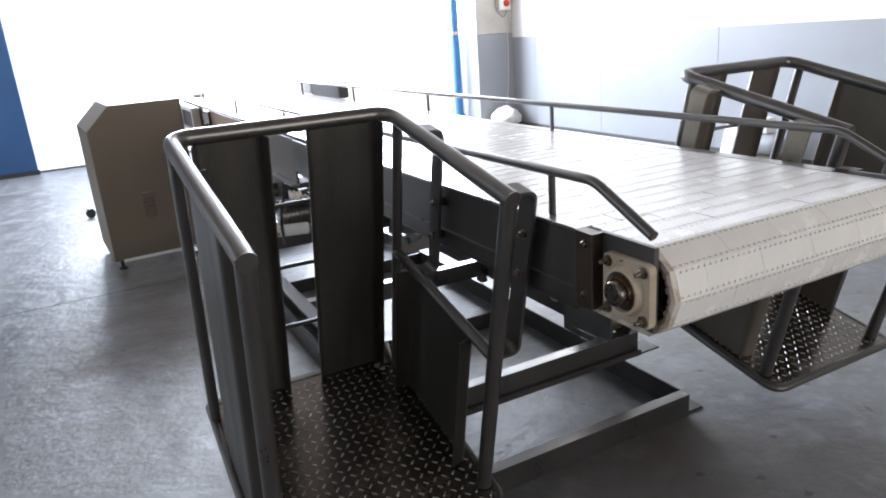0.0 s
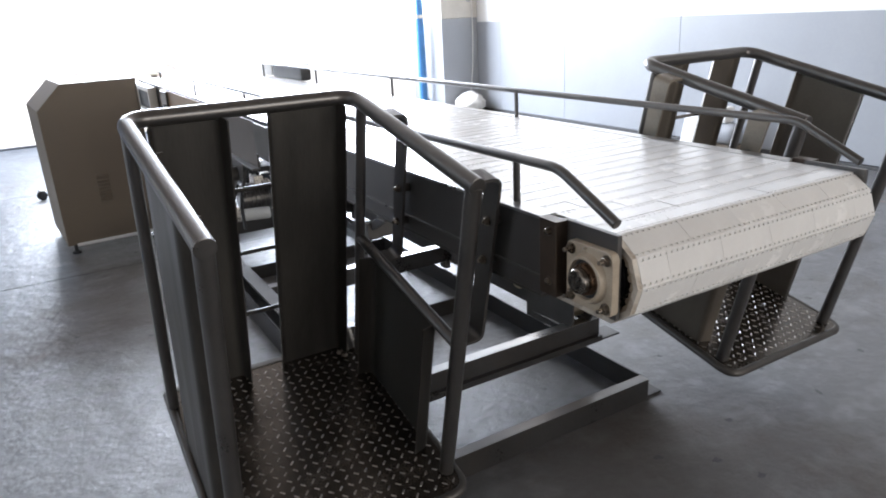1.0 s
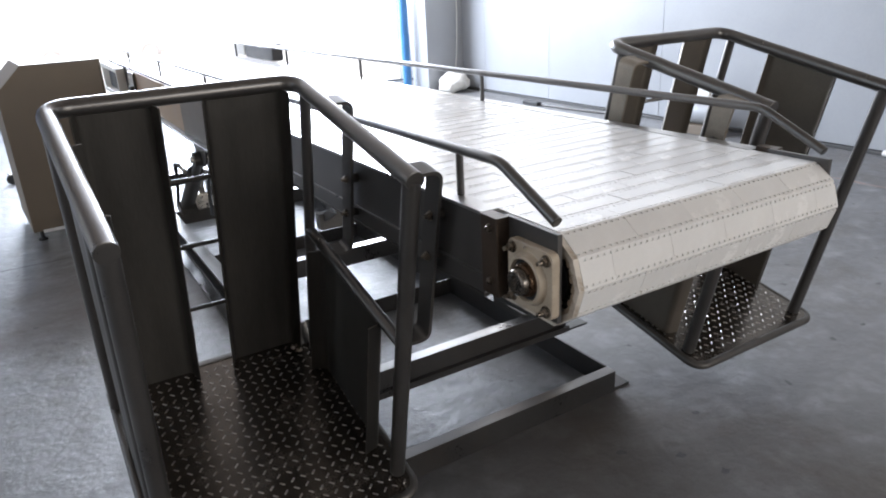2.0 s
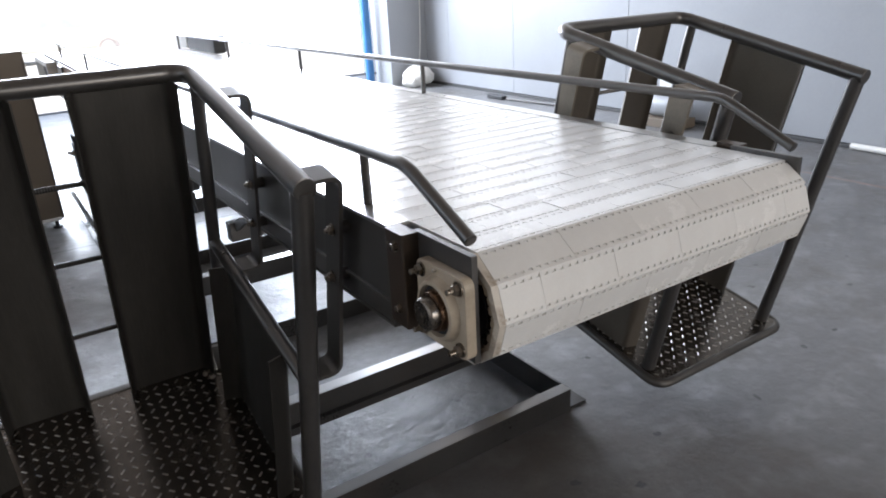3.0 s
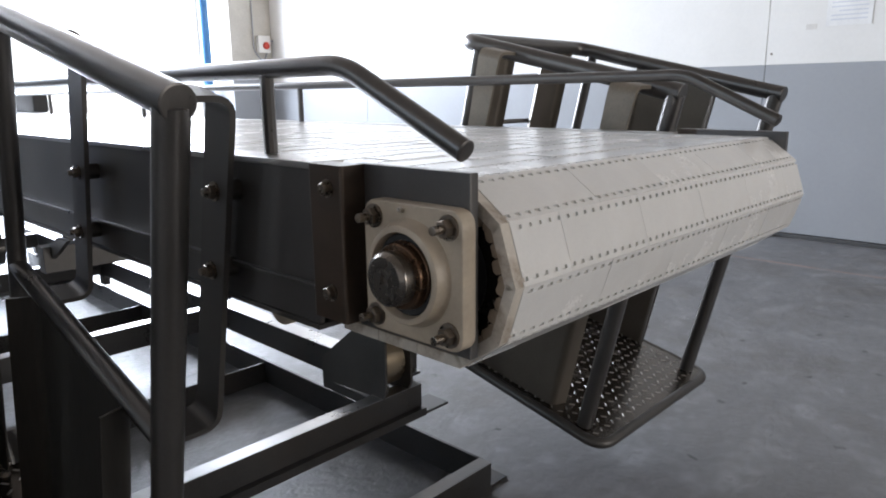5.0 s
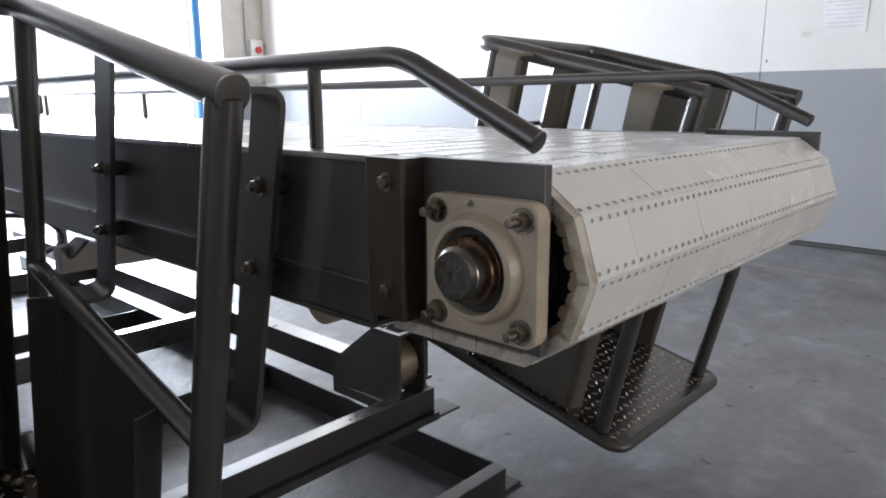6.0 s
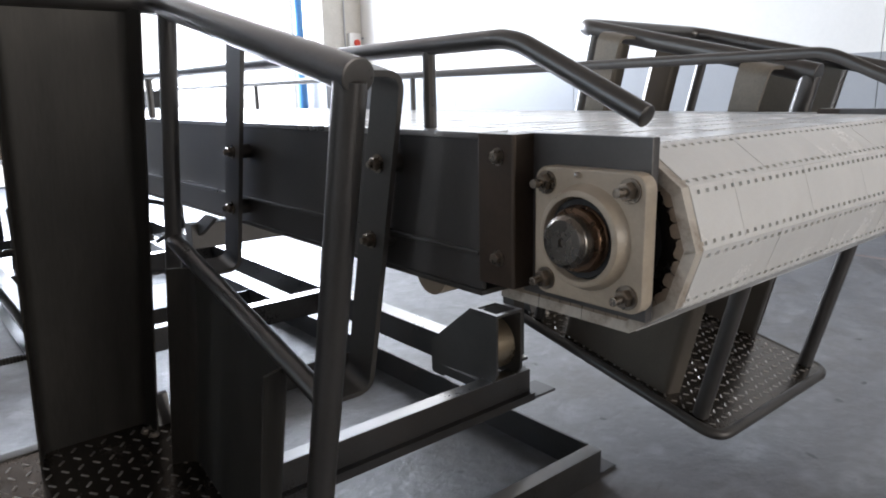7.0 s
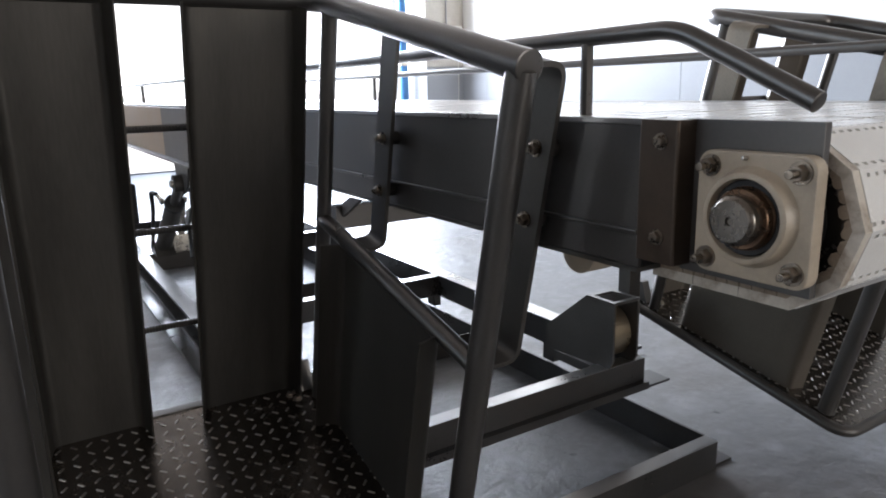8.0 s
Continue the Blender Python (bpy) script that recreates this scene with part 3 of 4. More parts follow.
def basket(name, place, s, reach, W, label, back=(0.397, 0.572), side=(0.135, 0.465), hang=0.045, taper=0.0, margin=0.004, inner=(0.055, 0.26), flange=0.05, sheet=None, strap_steel=None):
    """An operator's basket; s is the outward direction in x, reach the gap to the beam."""
    top = thing(name, pose(*place, TILT), label, "platform", "operator baskets")
    L, H = 0.685, 0.925
    F = W - 0.025      # the outer rail closes in a little towards the front
    # floor with its rounded rim
    outline = rounded([(s * 0.2, 0.71, 0), (s * -0.03, 0.71, 0), (s * -0.03, -0.065, 0), (s * (W + margin), -0.065, 0), (s * (W + margin), 0.71, 0), (s * 0.2, 0.71, 0)], 0.05, 6)
    plate = part("floor_plate", extrude([(p.x, p.y) for p in outline[:-1]], "z", -0.006, 0), PLATE, top, "chequered steel floor plate")
    treads(plate, -0.02, W + margin - 0.008, -0.045, 0.69, s)
    rim = rounded([(s * -0.03, 0.71, -0.012), (s * -0.03, -0.065, -0.012), (s * (W + margin), -0.065, -0.012), (s * (W + margin), 0.71, -0.012)], 0.06, 8)
    part("rim", tube(rim, 0.015, 12), STEEL, top)
    part("rear_edge", block(min(s * -0.02, s * (W + margin - 0.01)), max(s * -0.02, s * (W + margin - 0.01)), 0.695, 0.72, -0.03, 0.003, 0.003), STEEL, top)
    # hand rail
    rail = rounded([(0, -0.005, H), (0, L, H), (s * W, L, H), (s * F, -0.034, H)], 0.065, 8)
    part("hand_rail", tube(rail, 0.0225, 18, cap=0.12), TUBE, top, "satin steel tube hand rail")
    # sheets behind
    channel("back_sheet", top, "u", *inner, 0.685, 0.0, H - 0.012, flange, s, fold=-1, mat=sheet)
    channel("back_sheet", top, "u", *back, 0.685, 0.0, H - 0.012, flange, s, fold=-1, mat=sheet)
    for w in (0.235, 0.462, 0.675):
        thread = [(0.29 * i / 96, 0.0078 if i % 2 else 0.0067) for i in range(97)]
        part("cross_rod", disc((s * 0.2, 0.695, w), (s, 0, 0), thread, 8), FRAME, top, "threaded steel rod")
    # inner side
    part("post", tube([(0, 0.012, 0.0), (0, 0.012, H - 0.003)], 0.0215, 16), TUBE, top)
    part("post", tube([(0, 0.62, 0.0), (0, 0.62, H - 0.01)], 0.0165, 14), TUBE, top)
    part("mid_rail", tube([(0, 0.62, 0.475), (0, 0.02, 0.462)], 0.0165, 14), TUBE, top)
    channel("side_sheet", top, "v", 0.125, 0.505, 0.0, 0.0, 0.462, 0.05, s, fold=1, mat=sheet)
    # outer side
    part("post", tube([(s * W, 0.63, 0.0), (s * W, 0.63, H - 0.01)], 0.0165, 14), TUBE, top)
    part("post", tube([(s * F, -0.012, 0.0), (s * F, -0.012, H - 0.003)], 0.0215, 16), TUBE, top)
    channel("side_sheet", top, "v", *side, W - 0.004, 0.0, H - 0.012, flange, s, fold=-1, mat=sheet)
    # straps to the beam
    for v, w_hi, w_lo in ((hang, 0.80, 0.69), (0.508, 0.684, 0.573)):
        pts = rounded([(0, v, H), (s * -reach, v, H), (s * -reach, v, 0.455), (0, v, 0.455)], 0.025, 5)
        strap = part("strap", ribbon(pts, (0, 1, 0), lambda p: 0.03 + taper * (max(0.0, p.z - 0.455) / 0.47 - 0.5), 0.008), strap_steel or STEEL, top, "bent flat steel hanger strap")
        for w in (w_hi, w_lo):
            hex_bolt("bolt", (s * (-reach + 0.004), v, w), (s, 0, 0), 0.0095, strap, NUT, stud=0.006)
            gap = abs(place[0] - (-0.024 if s < 0 else BX + 0.024)) - reach
            part("spacer", disc((s * -reach, v, w), (-s, 0, 0), [(0, 0.014), (gap, 0.014)], 14), STEEL, strap)
    # gusset and loose nuts at the rear inner corner of the floor
    part("gusset", extrude([(0.655, 0.0), (0.735, 0.0), (0.735, 0.018), (0.7, 0.062), (0.69, 0.062)], "x", min(0, s * 0.03), max(0, s * 0.03)), TUBE, top, "small bent steel gusset")
    for u, v in ((0.05, 0.632), (0.062, 0.652), (0.043, 0.66)):
        hex_bolt("nut", (s * u, v, 0.0), (0, 0, 1), 0.008, top)
    return top


basket("operator_basket", (-0.13, 0.522, 0.238), -1, 0.078, 0.635, "dark steel operator basket with chequered floor, hung on the conveyor", sheet=SHEET)
basket("operator_basket", (1.055, 0.502, 0.241), 1, 0.085, 0.61, "dark steel operator basket with chequered floor, hung on the far beam", (0.39, 0.52), (0.172, 0.425), 0.1, 0.012, 0.03, (0.055, 0.215), 0.022, FAR_SHEET, FAR_STRAP)

# ---- base frame on the floor ----
base = thing("base_frame", pose(0, 0, 0), "welded dark steel base frame standing on the floor", "frame")


def i_beam(name, p, q, h, w, t, parent, z0, mat=None):
    """A channel between two floor points, z0 to z0 + h."""
    a, b = Vector((*p, z0)), Vector((*q, z0))
    d = b - a
    L = d.length
    one = extrude([(-w / 2, 0), (w / 2, 0), (w / 2, t), (-w / 2 + t, t), (-w / 2 + t, h - t), (w / 2, h - t), (w / 2, h), (-w / 2, h)], "y", 0, L)
    m = Matrix.Translation(a) @ Matrix.Rotation(math.atan2(-d.x, d.y), 4, "Z")
    bmesh.ops.transform(one, matrix=m, verts=one.verts)
    return part(name, one, mat or STEEL, parent)


def side_angle(web, out, s):
    """A long angle bar on the floor: an upright leg at web and a flange outward, cut short where the front bar crosses."""
    one = extrude([(web, 0), (out, 0), (out, 0.007), (web + s * 0.008, 0.007), (web + s * 0.008, 0.096), (web, 0.096)], "y", 0.791, 5.0)
    block(min(web + s * 0.012, out), max(web + s * 0.012, out), 0.757, 0.7912, 0, 0.007, bm=one)
    return part("side_member", one, FRAME, base)


side_angle(0.92, 1.02, 1)
side_angle(-0.073, -0.17, -1)
front = part("front_member", extrude([(0.745, 0), (0.752, 0), (0.752, 0.084), (0.789, 0.084), (0.789, 0.091), (0.745, 0.091)], "x", -0.128, 0.931), FRAME, base)
# thin pale strip painting the sheen on the member's top
part("top_flange", block(-0.128, 0.931, 0.7445, 0.789, 0.0915, 0.093), FLANGE_SHEEN, front, "top of the front member, sheen painted in")
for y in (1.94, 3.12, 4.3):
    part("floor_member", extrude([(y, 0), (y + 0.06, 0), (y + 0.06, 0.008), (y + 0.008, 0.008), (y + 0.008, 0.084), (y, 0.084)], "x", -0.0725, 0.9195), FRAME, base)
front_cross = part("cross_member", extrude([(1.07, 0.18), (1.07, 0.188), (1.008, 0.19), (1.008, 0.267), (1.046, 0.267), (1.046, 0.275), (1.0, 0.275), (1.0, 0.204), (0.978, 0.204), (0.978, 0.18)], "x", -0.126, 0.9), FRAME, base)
part("top_flange", block(-0.126, 0.9, 1.0, 1.046, 0.2755, 0.2775), FLANGE_SHEEN, front_cross, "top of the cross member, sheen painted in")
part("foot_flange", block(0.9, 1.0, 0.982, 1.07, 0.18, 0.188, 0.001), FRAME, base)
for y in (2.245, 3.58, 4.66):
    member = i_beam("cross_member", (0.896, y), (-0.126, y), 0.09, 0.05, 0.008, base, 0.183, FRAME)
    part("top_flange", block(-0.126, 0.896, y - 0.025, y + 0.025, 0.2735, 0.2755), FLANGE_SHEEN, member, "top of the cross member, sheen painted in")
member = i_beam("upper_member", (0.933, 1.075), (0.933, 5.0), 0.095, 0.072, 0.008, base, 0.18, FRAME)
part("top_flange", block(0.897, 0.969, 1.075, 5.0, 0.2755, 0.2775), FLANGE_SHEEN, member, "top of the long member, sheen painted in")
member = i_beam("upper_member", (-0.16, 5.0), (-0.16, 1.0), 0.095, 0.066, 0.008, base, 0.18, FRAME)
part("top_flange", block(-0.193, -0.127, 1.0, 5.0, 0.2755, 0.2775), TUBE, member)
for y in (1.45, 2.3, 3.6, 4.8):
    part("spacer", block(0.92, 0.955, y, y + 0.06, 0.1051, 0.1805, 0.001), FRAME, base)
    part("spacer", block(-0.14, -0.073, y, y + 0.06, 0.1051, 0.1805, 0.001), FRAME, base)
part("stanchion", block(0.93, 0.98, 1.10, 1.15, 0.274, 0.90, 0.003), STEEL, base)
part("stanchion", block(0.93, 0.98, 4.2, 4.25, 0.274, 0.90, 0.003), STEEL, base)
# roller housing on the cross member: two cheeks across the machine and an open cap
hexo = [(1.0, 0.276), (1.29, 0.26), (1.29, 0.335), (1.10, 0.485), (0.985, 0.475), (0.985, 0.30)]
for x in (0.742, 0.842):
    part("roller_cheek", extrude(hexo, "x", x, x + 0.008), STEEL, base)
cap = block(0.742, 0.85, 0.985, 1.0, 0.478, 0.486)
block(0.742, 0.85, 1.085, 1.1, 0.478, 0.486, bm=cap)
block(0.742, 0.757, 1.0, 1.085, 0.478, 0.486, bm=cap)
block(0.835, 0.85, 1.0, 1.085, 0.478, 0.486, bm=cap)
part("roller_cap", cap, TUBE, base, "steel cap with a square opening")
part("roller", disc((0.753, 1.08, 0.365), (1, 0, 0), [(0, 0.075), (0.004, 0.08), (0.082, 0.08), (0.086, 0.075)], 32), BRASS, base, "bright worn roller")
part("roller_rest", block(0.742, 0.85, 1.02, 1.29, 0.232, 0.262, 0.001), STEEL, base)

# ---- hydraulic rams and drive under the belt ----
ram = thing("hydraulic_ram", pose(-0.055, 4.66, 0.273), "black upright hydraulic ram with a bright fitting on the base", "hydraulic ram")
part("cylinder", block(-0.055, 0.055, -0.07, 0.07, 0, 0.27, 0.015), BLACK, ram)
part("rod", tube([(0, -0.01, 0.26), (0, 0.12, 0.62)], 0.026, 14), BLACK, ram)
part("rod_eye", disc((-0.03, 0.125, 0.64), (1, 0, 0), [(0, 0.042), (0.06, 0.042)], 18), BLACK, ram)
part("fitting", disc((-0.05, -0.03, 0.2), (-1, -0.4, 0.3), [(0, 0.02), (0.02, 0.02), (0.025, 0.012), (0.05, 0.012)], 12), BOLT, ram, "bright zinc fitting")
part("handle", tube(rounded([(-0.04, -0.06, 0.26), (-0.04, -0.06, 0.32), (-0.04, 0.06, 0.32), (-0.04, 0.06, 0.26)], 0.02, 4), 0.008, 8), BLACK, ram)
strut = thing("lift_cylinder", pose(-0.05, 3.52, 0.275), "slanting steel lift cylinder between base and beam", "hydraulic ram")
part("cylinder", tube([(0, 0.02, 0.03), (0, -0.43, 0.325)], 0.042, 20), STEEL, strut)
part("end_collar", tube([(0, -0.42, 0.318), (0, -0.455, 0.341)], 0.047, 20), BLACK, strut, "black end collar")
part("rod", tube([(0, -0.44, 0.33), (0, -0.6, 0.437)], 0.024, 14), TUBE, strut)
part("clevis", disc((-0.03, -0.615, 0.447), (1, 0, 0), [(0, 0.04), (0.06, 0.04)], 18), STEEL, strut)
part("pin", disc((-0.045, -0.615, 0.447), (1, 0, 0), [(0, 0.014), (0.004, 0.017), (0.09, 0.017)], 14), BOLT, strut, "bright zinc pivot pin")
part("foot", extrude([(-0.07, 0), (0.09, 0), (0.06, 0.06), (0.0, 0.07)], "x", -0.05, 0.05), STEEL, strut)
part("fitting", disc((-0.04, -0.38, 0.33), (-0.6, 0, 1), [(0, 0.014), (0.02, 0.014), (0.025, 0.009), (0.05, 0.009)], 10), BOLT, strut, "bright zinc fitting")
part("hose", tube(rounded([(-0.068, -0.38, 0.376), (-0.085, -0.34, 0.385), (-0.07, -0.26, 0.3), (-0.055, -0.1, 0.17), (-0.045, 0.06, 0.03)], 0.06, 6), 0.011, 8), BLACK, strut, "black rubber hose")
motor = thing("drive_motor", pose(0.26, 3.6, 0.273), "grey drive motor with black oil tank and loose black hoses", "motor")
part("motor_body", disc((-0.15, 0, 0.13), (1, 0, 0), [(0, 0.085), (0.01, 0.095), (0.28, 0.095), (0.29, 0.085), (0.33, 0.085)], 28), TUBE, motor)
for k in range(8):
    part("rib", disc((-0.12 + k * 0.03, 0, 0.13), (1, 0, 0), [(0, 0.104), (0.008, 0.104)], 24), TUBE, motor)
part("terminal_box", block(-0.06, 0.07, -0.1, 0.02, 0.2, 0.29, 0.008), BOLT, motor, "bright metal terminal box")
part("valve_block", block(-0.27, -0.17, -0.09, 0.03, 0.0, 0.1, 0.008), BOLT, motor, "bright machined valve block")
for x, h in ((-0.25, 0.12), (-0.2, 0.17)):
    part("fitting", disc((x, -0.03, 0.099), (0.15, -0.1, 1), [(0, 0.02), (0.03, 0.02), (0.035, 0.013), (h, 0.013), (h + 0.004, 0.02), (h + 0.03, 0.018)], 10), BOLT, motor, "bright zinc pipe fitting")
# white canister: the gate's glare on metal put into the colour
part("filter", disc((-0.16, -0.11, 0.05), (1, -0.25, 0), [(0, 0.03), (0.01, 0.04), (0.16, 0.04), (0.17, 0.03)], 20), PAPER, motor, "canister, glare on metal painted in as white")
tank = part("oil_tank", block(-0.03, 0.22, 0.26, 0.5, 0.0, 0.275, 0.012), BLACK, motor, "black oil tank")
part("filler_cap", disc((0.1, 0.36, 0.275), (0, 0, 1), [(0, 0.028), (0.02, 0.028), (0.026, 0.022)], 16), BOLT, tank, "bright filler cap")
part("motor_foot", block(-0.14, 0.14, -0.08, 0.08, 0.0, 0.05, 0.004), STEEL, motor)
for k, (dx, dy) in enumerate(((-0.2, -0.25), (-0.25, 0.1), (0.05, -0.3))):
    pts = rounded([(0.0, -0.04, 0.26), (dx * 0.4, dy * 0.5, 0.4 - 0.05 * k), (dx, dy, 0.2), (dx * 1.1, dy * 1.4, 0.02)], 0.12, 7)
    part("hose", tube(pts, 0.011, 8), BLACK, motor, "black rubber hose")
loop = rounded([(0.0, -0.06, 0.28), (0.09, -0.4, 0.37), (0.24, -0.6, 0.36), (0.36, -0.5, 0.23), (0.29, -0.2, 0.1)], 0.16, 8)
part("hose", tube(loop, 0.011, 8), BLACK, motor, "black rubber hose")

# ---- control cabinet ----
cab = thing("control_cabinet", pose(-0.93, 4.45, 0, 0, 0, 4), "brown-grey steel control cabinet with a chamfered top on feet", "cabinet")
co = [(0.0, 0.07), (0.0, 1.025), (0.17, 1.19), (0.655, 1.19), (0.655, 0.07)]
bm = extrude(co, "y", 0.0, 0.75)
bmesh.ops.bevel(bm, geom=list(bm.edges), offset=0.006, segments=2, affect="EDGES", profile=0.5)
part("cabinet_body", bm, BOX, cab)
for x in (0.05, 0.605):
    for y in (0.05, 0.7):
        part("foot", disc((x, y, 0), (0, 0, 1), [(0, 0.03), (0.012, 0.03), (0.016, 0.012), (0.075, 0.012)], 14), BLACK, cab)
for k in range(8):
    z = 0.36 + k * 0.025
    part("louvre", extrude([(0.001, z), (-0.014, z + 0.002), (-0.014, z + 0.004), (0.001, z + 0.018)], "x", 0.27, 0.35), BOX, cab)
# added pale strip that paints the light on the cabinet's lower edge
part("base_strip", block(0.06, 0.635, -0.012, 0.002, 0.062, 0.082, 0.002), PAPER, cab, "pale strip painting the lit lower edge")
part("door_seam", block(0.64, 0.644, -0.003, 0.003, 0.1, 1.14), BLACK, cab, "dark door seam")

caster = thing("caster_wheel", pose(-1.035, 6.6, 0, 0, 0, 25), "small black rubber caster wheel on the floor behind the cabinet", "wheel")
part("tyre", disc((0, -0.02, 0.045), (0, 1, 0), [(0, 0.038), (0.006, 0.045), (0.034, 0.045), (0.04, 0.038)], 20), BLACK, caster)
part("fork", block(-0.02, 0.02, -0.03, 0.03, 0.086, 0.1, 0.003), BOLT, caster, "bright metal fork plate")

# ---- belt ----
ROW_X0, ROW_X1 = 0.034, BX - 0.0135
MOD = (ROW_X1 - ROW_X0) / 5
THICK = 0.011


def module_mesh(width, deep):
    """One belt module: slab with a row of hinge slots, deep metres deep, along both long edges; its outer face is z = 0."""
    bm = bmesh.new()
    g = 0.0003
    block(g, width - g, -0.0234, 0.0234, -THICK, 0, 0, bm)
    n = max(2, int(round(width / 0.0165)))
    k = width / n
    for e in (-1, 1):
        ys = sorted((e * 0.0276, e * 0.0325))
        block(g, width - g, *ys, -THICK + 0.001, -0.0004, 0, bm)
        ys = sorted((e * 0.0233, e * 0.0277))
        block(g, width - g, *ys, -THICK + 0.0012, -deep, 0, bm)
        for i in range(n):
            a = (i + (0.0 if e > 0 else 0.5)) * k
            block(max(g, a + 0.0088 - k * 0.5), min(width - g, a + k * 0.5), *ys, -THICK + 0.001, -0.0002, 0, bm)
    bmesh.ops.recalc_face_normals(bm, faces=bm.faces)
    me = bpy.data.meshes.new("belt_module")
    bm.to_mesh(me)
    bm.free()
    me.materials.append(BELT)
    return me


bent, flat = [(module_mesh(MOD, d), module_mesh(MOD / 2, d)) for d in (0.003, 0.0009)]
belt = thing("conveyor_belt", pose(0, 0, 0), "white modular plastic belt with hinged slats round the head", "belt")
poses = []
for e in (-54, -18, 18, 54):      # the turn round the head, from below
    nrm = Vector((0, -math.cos(radians(e)), math.sin(radians(e))))
    poses.append((Vector((0, AX_Y, AX_Z)) + nrm * APO, 90 - e))
for k in range(1, 4):             # the first rows of the returning run
    poses.append((Vector((0, AX_Y + (k - 1) * PITCH, AX_Z - APO - 0.0005)), 180))
for k in range(96):
    poses.append((Vector((0, AX_Y + k * PITCH, AX_Z + APO)), 0))
rng = random.Random(4)
made = 0
rest = bmesh.new()
for r, (c, tip) in enumerate(poses):
    xs = [ROW_X0 + MOD * i for i in range(5)]
    whole, half_one = bent if tip else flat
    row = [(x, whole) for x in xs] if r % 2 else [(ROW_X0, half_one)] + [(ROW_X0 + MOD * (i + 0.5), whole) for i in range(4)] + [(ROW_X1 - MOD / 2, half_one)]
    for x, me in row:
        m = pose(x, c.y, c.z + rng.uniform(-0.0004, 0.0004), tip + rng.uniform(-0.35, 0.35), rng.uniform(-0.1, 0.1))
        if made < 300:
            ob = new("belt_module", me)
            ob.matrix_world = m
            ob.parent = belt
            made += 1
        else:
            one = bmesh.new()
            one.from_mesh(me)
            merge(rest, one, m)
# scalloped lugs on the inner side of the belt's edge, round the head and under it
lug = bmesh.new()
for y, deep in ((-0.0235, 0.021), (-0.0075, 0.024), (0.0085, 0.0205), (0.0245, 0.0235)):
    bump = [(y - 0.0078, -0.0105), (y - 0.0074, -deep + 0.003), (y - 0.004, -deep), (y + 0.0045, -deep + 0.0005), (y + 0.0072, -deep + 0.0035), (y + 0.0078, -0.0105)]
    extrude(bump, "x", -0.004, 0.012, lug)
bmesh.ops.recalc_face_normals(lug, faces=lug.faces)
lug_mesh = bpy.data.meshes.new("edge_lug")
lug.to_mesh(lug_mesh)
lug.free()
lug_mesh.materials.append(GRIME)
band = block(-0.0045, 0.012, -0.0322, 0.0322, -0.0135, -0.001)
band_mesh = bpy.data.meshes.new("belt_edge")
band.to_mesh(band_mesh)
band.free()
band_mesh.materials.append(BELT_EDGE)
for c, tip in poses[:7]:
    for name, me in (("edge_lug", lug_mesh), ("belt_edge", band_mesh)):
        ob = new(name, me)
        ob.matrix_world = pose(ROW_X0 - 0.0085, c.y, c.z, tip)
        ob.parent = belt
for k in range(3, 90):
    one = bmesh.new()
    block(ROW_X0, ROW_X1, -0.0325, 0.0325, 0, THICK, bm=one)
    y = AX_Y + k * PITCH
    q = max(0.0, min(1.0, (y - 0.2) / 0.3))
    lift, slope = q * q * (3 - 2 * q), 6 * q * (1 - q) / 0.3
    merge(rest, one, pose(0, y, AX_Z - APO + 0.003 + 0.052 * lift, math.degrees(math.atan(0.052 * slope))))
tagged(part("belt_run", rest, BELT, belt, "far and returning run of the white belt", smooth=0), kind="stuff")


# ---- along the wall ----
def patch_sack():
    bm = bmesh.new()
    bmesh.ops.create_icosphere(bm, subdivisions=4, radius=1)
    for v in bm.verts:
        n = noise.noise(v.co * 2.1) * 0.16 + noise.noise(v.co * 5.5) * 0.06
        v.co = Vector((v.co.x * 0.26, v.co.y * 0.22, max(v.co.z, -0.62) * 0.17)) * (1 + n)
        v.co.z += 0.05 * max(0, 1 - abs(v.co.x) * 5)
    low = min(v.co.z for v in bm.verts)
    for v in bm.verts:
        v.co.z -= low
    return bm


sack = tagged(part("sack", patch_sack(), SACK), "slumped pale woven sack on the floor by the pillar", "sack")
sack.matrix_world = pose(5.02, 8.37, 0, 0, 0, 20)
comp = thing("air_compressor", pose(5.1, 3.75, 0), "small grey air compressor standing by the wall", "compressor")
part("tank", disc((0, -0.25, 0.2), (0, 1, 0), [(0, 0.03), (0.03, 0.09), (0.08, 0.115), (0.42, 0.115), (0.47, 0.09), (0.5, 0.03)], 24), WALL_GREY, comp)
part("pump", block(-0.07, 0.07, -0.12, 0.08, 0.31, 0.47, 0.02), WALL_WHITE, comp, "white pump head")
part("handle", tube(rounded([(0, 0.2, 0.3), (0, 0.24, 0.5), (0, 0.1, 0.52)], 0.04, 5), 0.011, 8), BLACK, comp)
part("skid", block(-0.14, 0.14, -0.22, 0.22, 0.0, 0.09, 0.006), BOX, comp, "brown timber skid")
board = thing("white_board", pose(5.12, 4.04, 0, 0, 14, 0), "white board with a brown edge leaning on the wall", "board")
part("panel", block(0, 0.012, 0, 0.24, 0.004, 0.4, 0.003), PAPER, board)
part("edge_strip", block(-0.004, 0.016, -0.022, 0.0, 0.004, 0.4, 0.002), BOX, board, "brown edge strip")
rod = thing("steel_bar", pose(5.17, 5.2, 0), "thin steel bar with a black end lying on the floor", "bar")
part("shaft", tube([(0, 0, 0.012), (-0.12, 1.1, 0.012)], 0.012, 10), STEEL, rod)
part("grip", block(-0.17, -0.09, 1.1, 1.42, 0.0, 0.05, 0.01), BLACK, rod, "black end block")
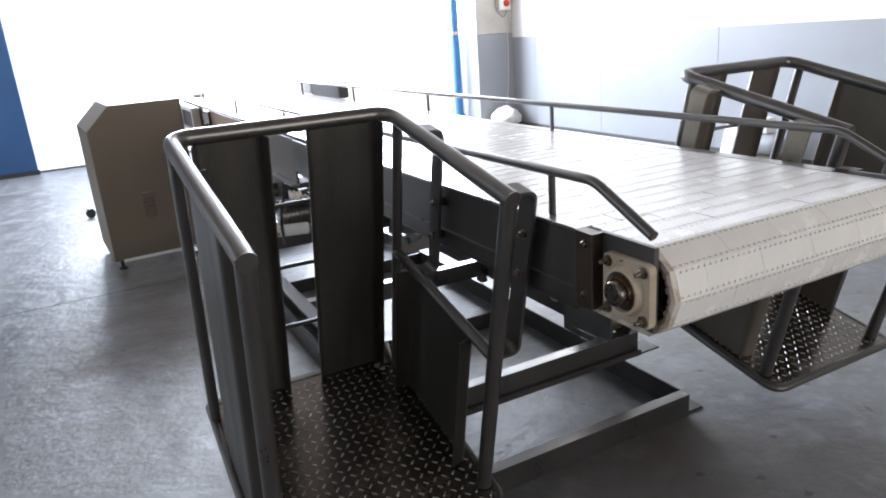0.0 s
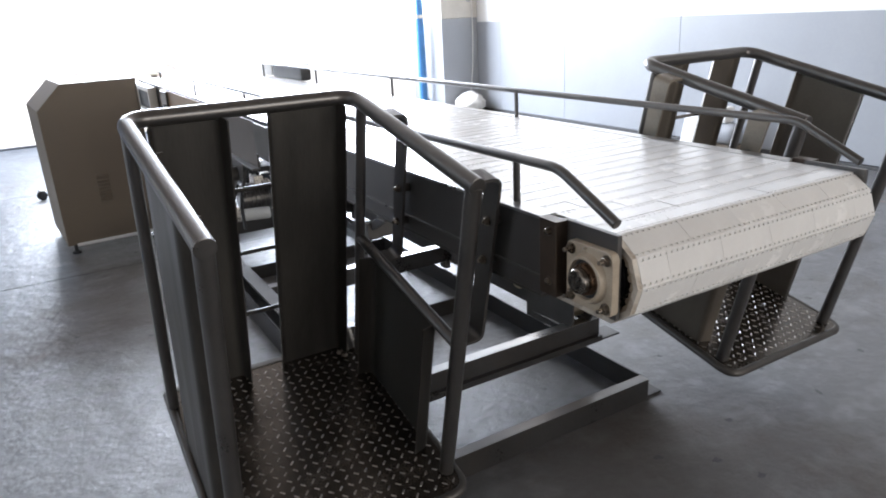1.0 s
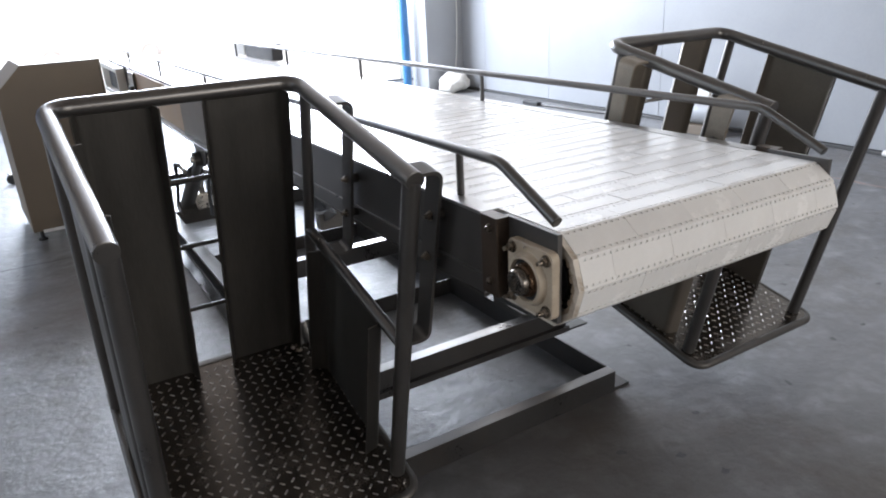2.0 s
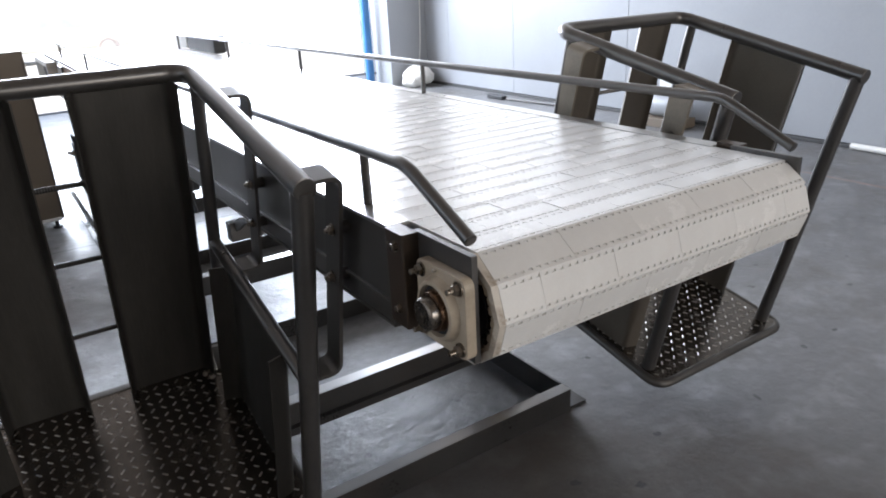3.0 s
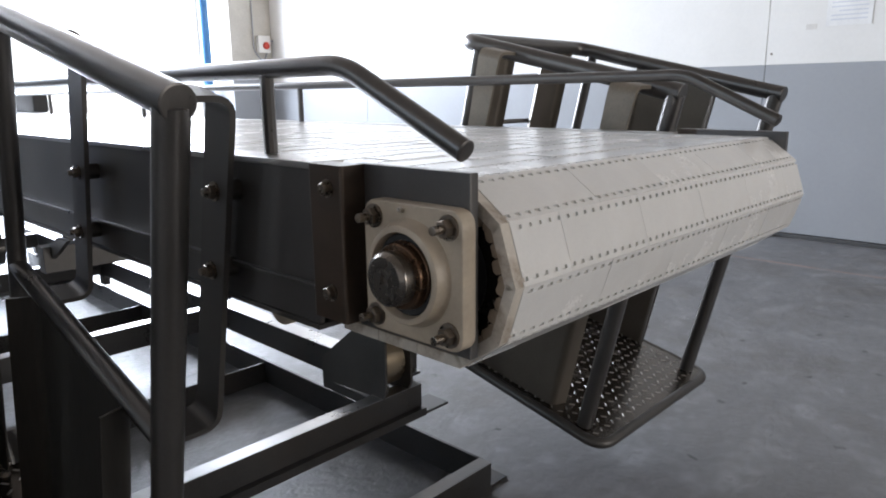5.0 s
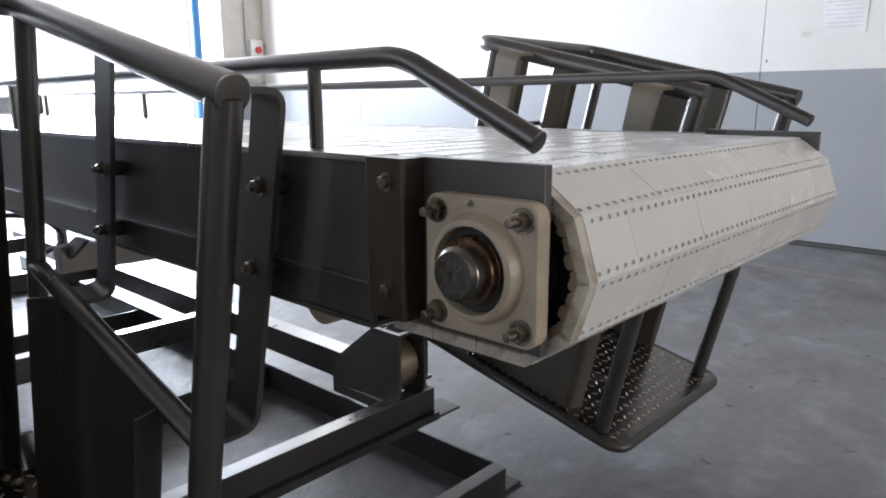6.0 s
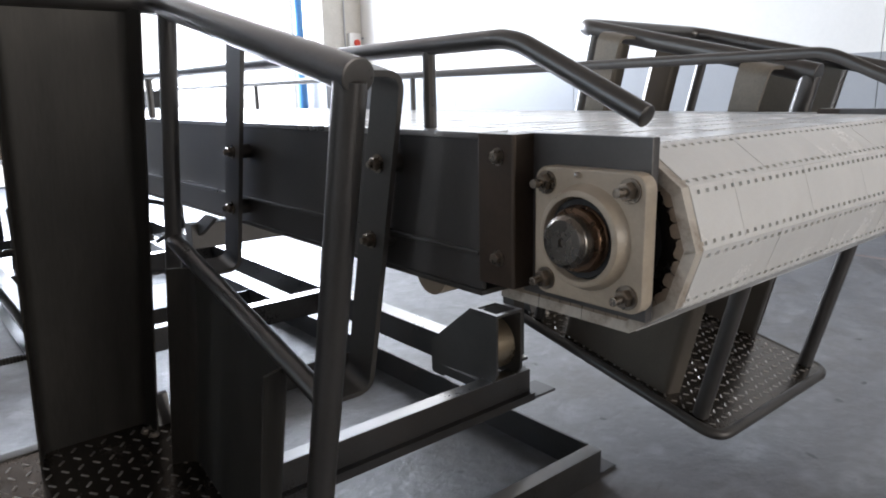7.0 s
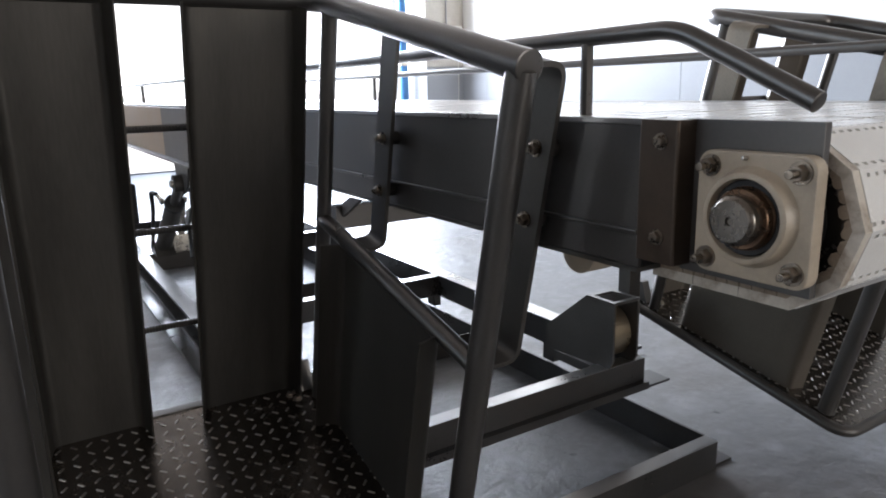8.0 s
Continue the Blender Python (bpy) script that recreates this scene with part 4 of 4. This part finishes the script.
plastic = tagged(part("plastic_pipe", tube([(5.30, 2.05, 0.03), (5.28, 1.5, 0.03)], 0.026, 14), WALL_WHITE), "short white plastic pipe lying at the wall's foot", "pipe")
note = tagged(part("notice", block(WALL_X - 0.0235, WALL_X - 0.0205, 0.92, 1.22, 1.61, 2.02), PAPER), "white printed paper notice taped to the wall", "notice")
for k in range(11):
    part("text_line", block(WALL_X - 0.0245, WALL_X - 0.0236, 0.95, 1.19 - 0.05 * (k % 3 == 2), 1.65 + k * 0.03, 1.66 + k * 0.03), PRINT, note, "grey line of print")
tagged(part("tape_patch", block(WALL_X - 0.022, WALL_X - 0.0203, 1.28, 1.355, 1.595, 1.635), SACK), "yellowed scrap of tape on the wall", "tape")
switch = thing("switch_box", pose(5.2, 8.6, 1.88), "white switch box with a red button on the pillar", "switch box")
part("case", block(-0.1, 0.1, -0.07, 0, -0.12, 0.12, 0.012), WALL_WHITE, switch)
part("button", disc((0.02, -0.07, -0.02), (0, -1, 0), [(0, 0.05), (0.02, 0.05), (0.03, 0.04)], 20), RED, switch, "red stop button")
part("lever", tube([(0.1, -0.03, 0.05), (0.24, -0.03, 0.06)], 0.016, 10), WALL_GREY, switch, "grey lever")
part("cable", tube(rounded([(-0.15, -0.02, 2.4), (-0.15, -0.02, 0.3), (-0.15, -0.02, -0.1), (0.0, -0.02, -0.25), (0.07, -0.02, -0.1)], 0.08, 6), 0.009, 8), WALL_GREY, switch)
part("lead", tube(rounded([(0.05, -0.01, -0.15), (0.06, -0.01, -0.7), (0.03, -0.01, -1.3), (-0.02, -0.01, -1.65)], 0.2, 6), 0.006, 8), WALL_WHITE, switch, "thin white lead")
for z in (1.45, 3.4):
    part("pipe_clamp", disc((4.55, 9.02, z), (0, 0, 1), [(0, 0.074), (0.05, 0.074)], 20), BOLT, pipe, "bright pipe clamp")

# ---- the yard ----
car = thing("parked_car", pose(1.55, 22.7, -0.125, 0, 0, 0), "pale saloon car parked in the bright yard", "car")
body = [(-2.1, 0.32), (-2.12, 0.7), (-1.95, 0.88), (-1.2, 0.95), (-0.62, 1.38), (0.55, 1.42), (1.25, 0.98), (1.95, 0.88), (2.1, 0.66), (2.08, 0.3)]
bm = extrude(body, "y", -0.82, 0.82)
bmesh.ops.bevel(bm, geom=list(bm.edges), offset=0.09, segments=3, affect="EDGES", profile=0.6)
part("car_body", bm, CAR_PAINT, car)
for y in (-0.826, 0.816):
    part("side_window", extrude([(-1.0, 0.98), (-0.58, 1.32), (0.0, 1.35), (0.0, 0.98)], "y", y, y + 0.01), CAR_GLASS, car, "side window with the yard's glare painted in")
    part("side_window", extrude([(0.06, 0.98), (0.06, 1.35), (0.5, 1.34), (1.02, 0.98)], "y", y, y + 0.01), CAR_GLASS, car, "side window with the yard's glare painted in")
for x in (-1.32, 1.3):
    for s in (-1, 1):
        wheel = part("wheel", disc((x, s * 0.66, 0.31), (0, s, 0), [(0, 0.31), (0.16, 0.31), (0.19, 0.27), (0.19, 0.2)], 28), PALE_TYRE, car, "tyre with the yard's glare painted in")
        part("rim", disc((x, s * 0.853, 0.31), (0, s, 0), [(0, 0.19), (0.01, 0.17), (0.012, 0.05)], 20), CAR_PAINT, wheel)
# added glowing wall that blanks the yellowish horizon to overexposed white
glow = bpy.data.materials.new("backdrop_glow")
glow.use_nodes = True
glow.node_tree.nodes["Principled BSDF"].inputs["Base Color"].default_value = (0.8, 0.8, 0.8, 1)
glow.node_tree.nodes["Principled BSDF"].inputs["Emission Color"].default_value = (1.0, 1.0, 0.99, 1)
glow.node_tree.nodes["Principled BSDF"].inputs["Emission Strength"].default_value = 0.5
tagged(part("backdrop", block(-390, 390, 380, 381, -0.12, 70), glow, smooth=0), "glowing white backdrop added far behind the yard", "backdrop", kind="structure")
fence = thing("fence", pose(0, 62, -0.125), "pale post fence far across the yard", "fence")
for k in range(16):
    part("fence_post", block(-20 + k * 4.2, -19.92 + k * 4.2, 0, 0.1, 0, 2.1, 0.01), WHITE_PAINT, fence)
for z in (0.6, 1.9):
    part("fence_rail", block(-20, 44, 0.04, 0.08, z, z + 0.03), WHITE_PAINT, fence)
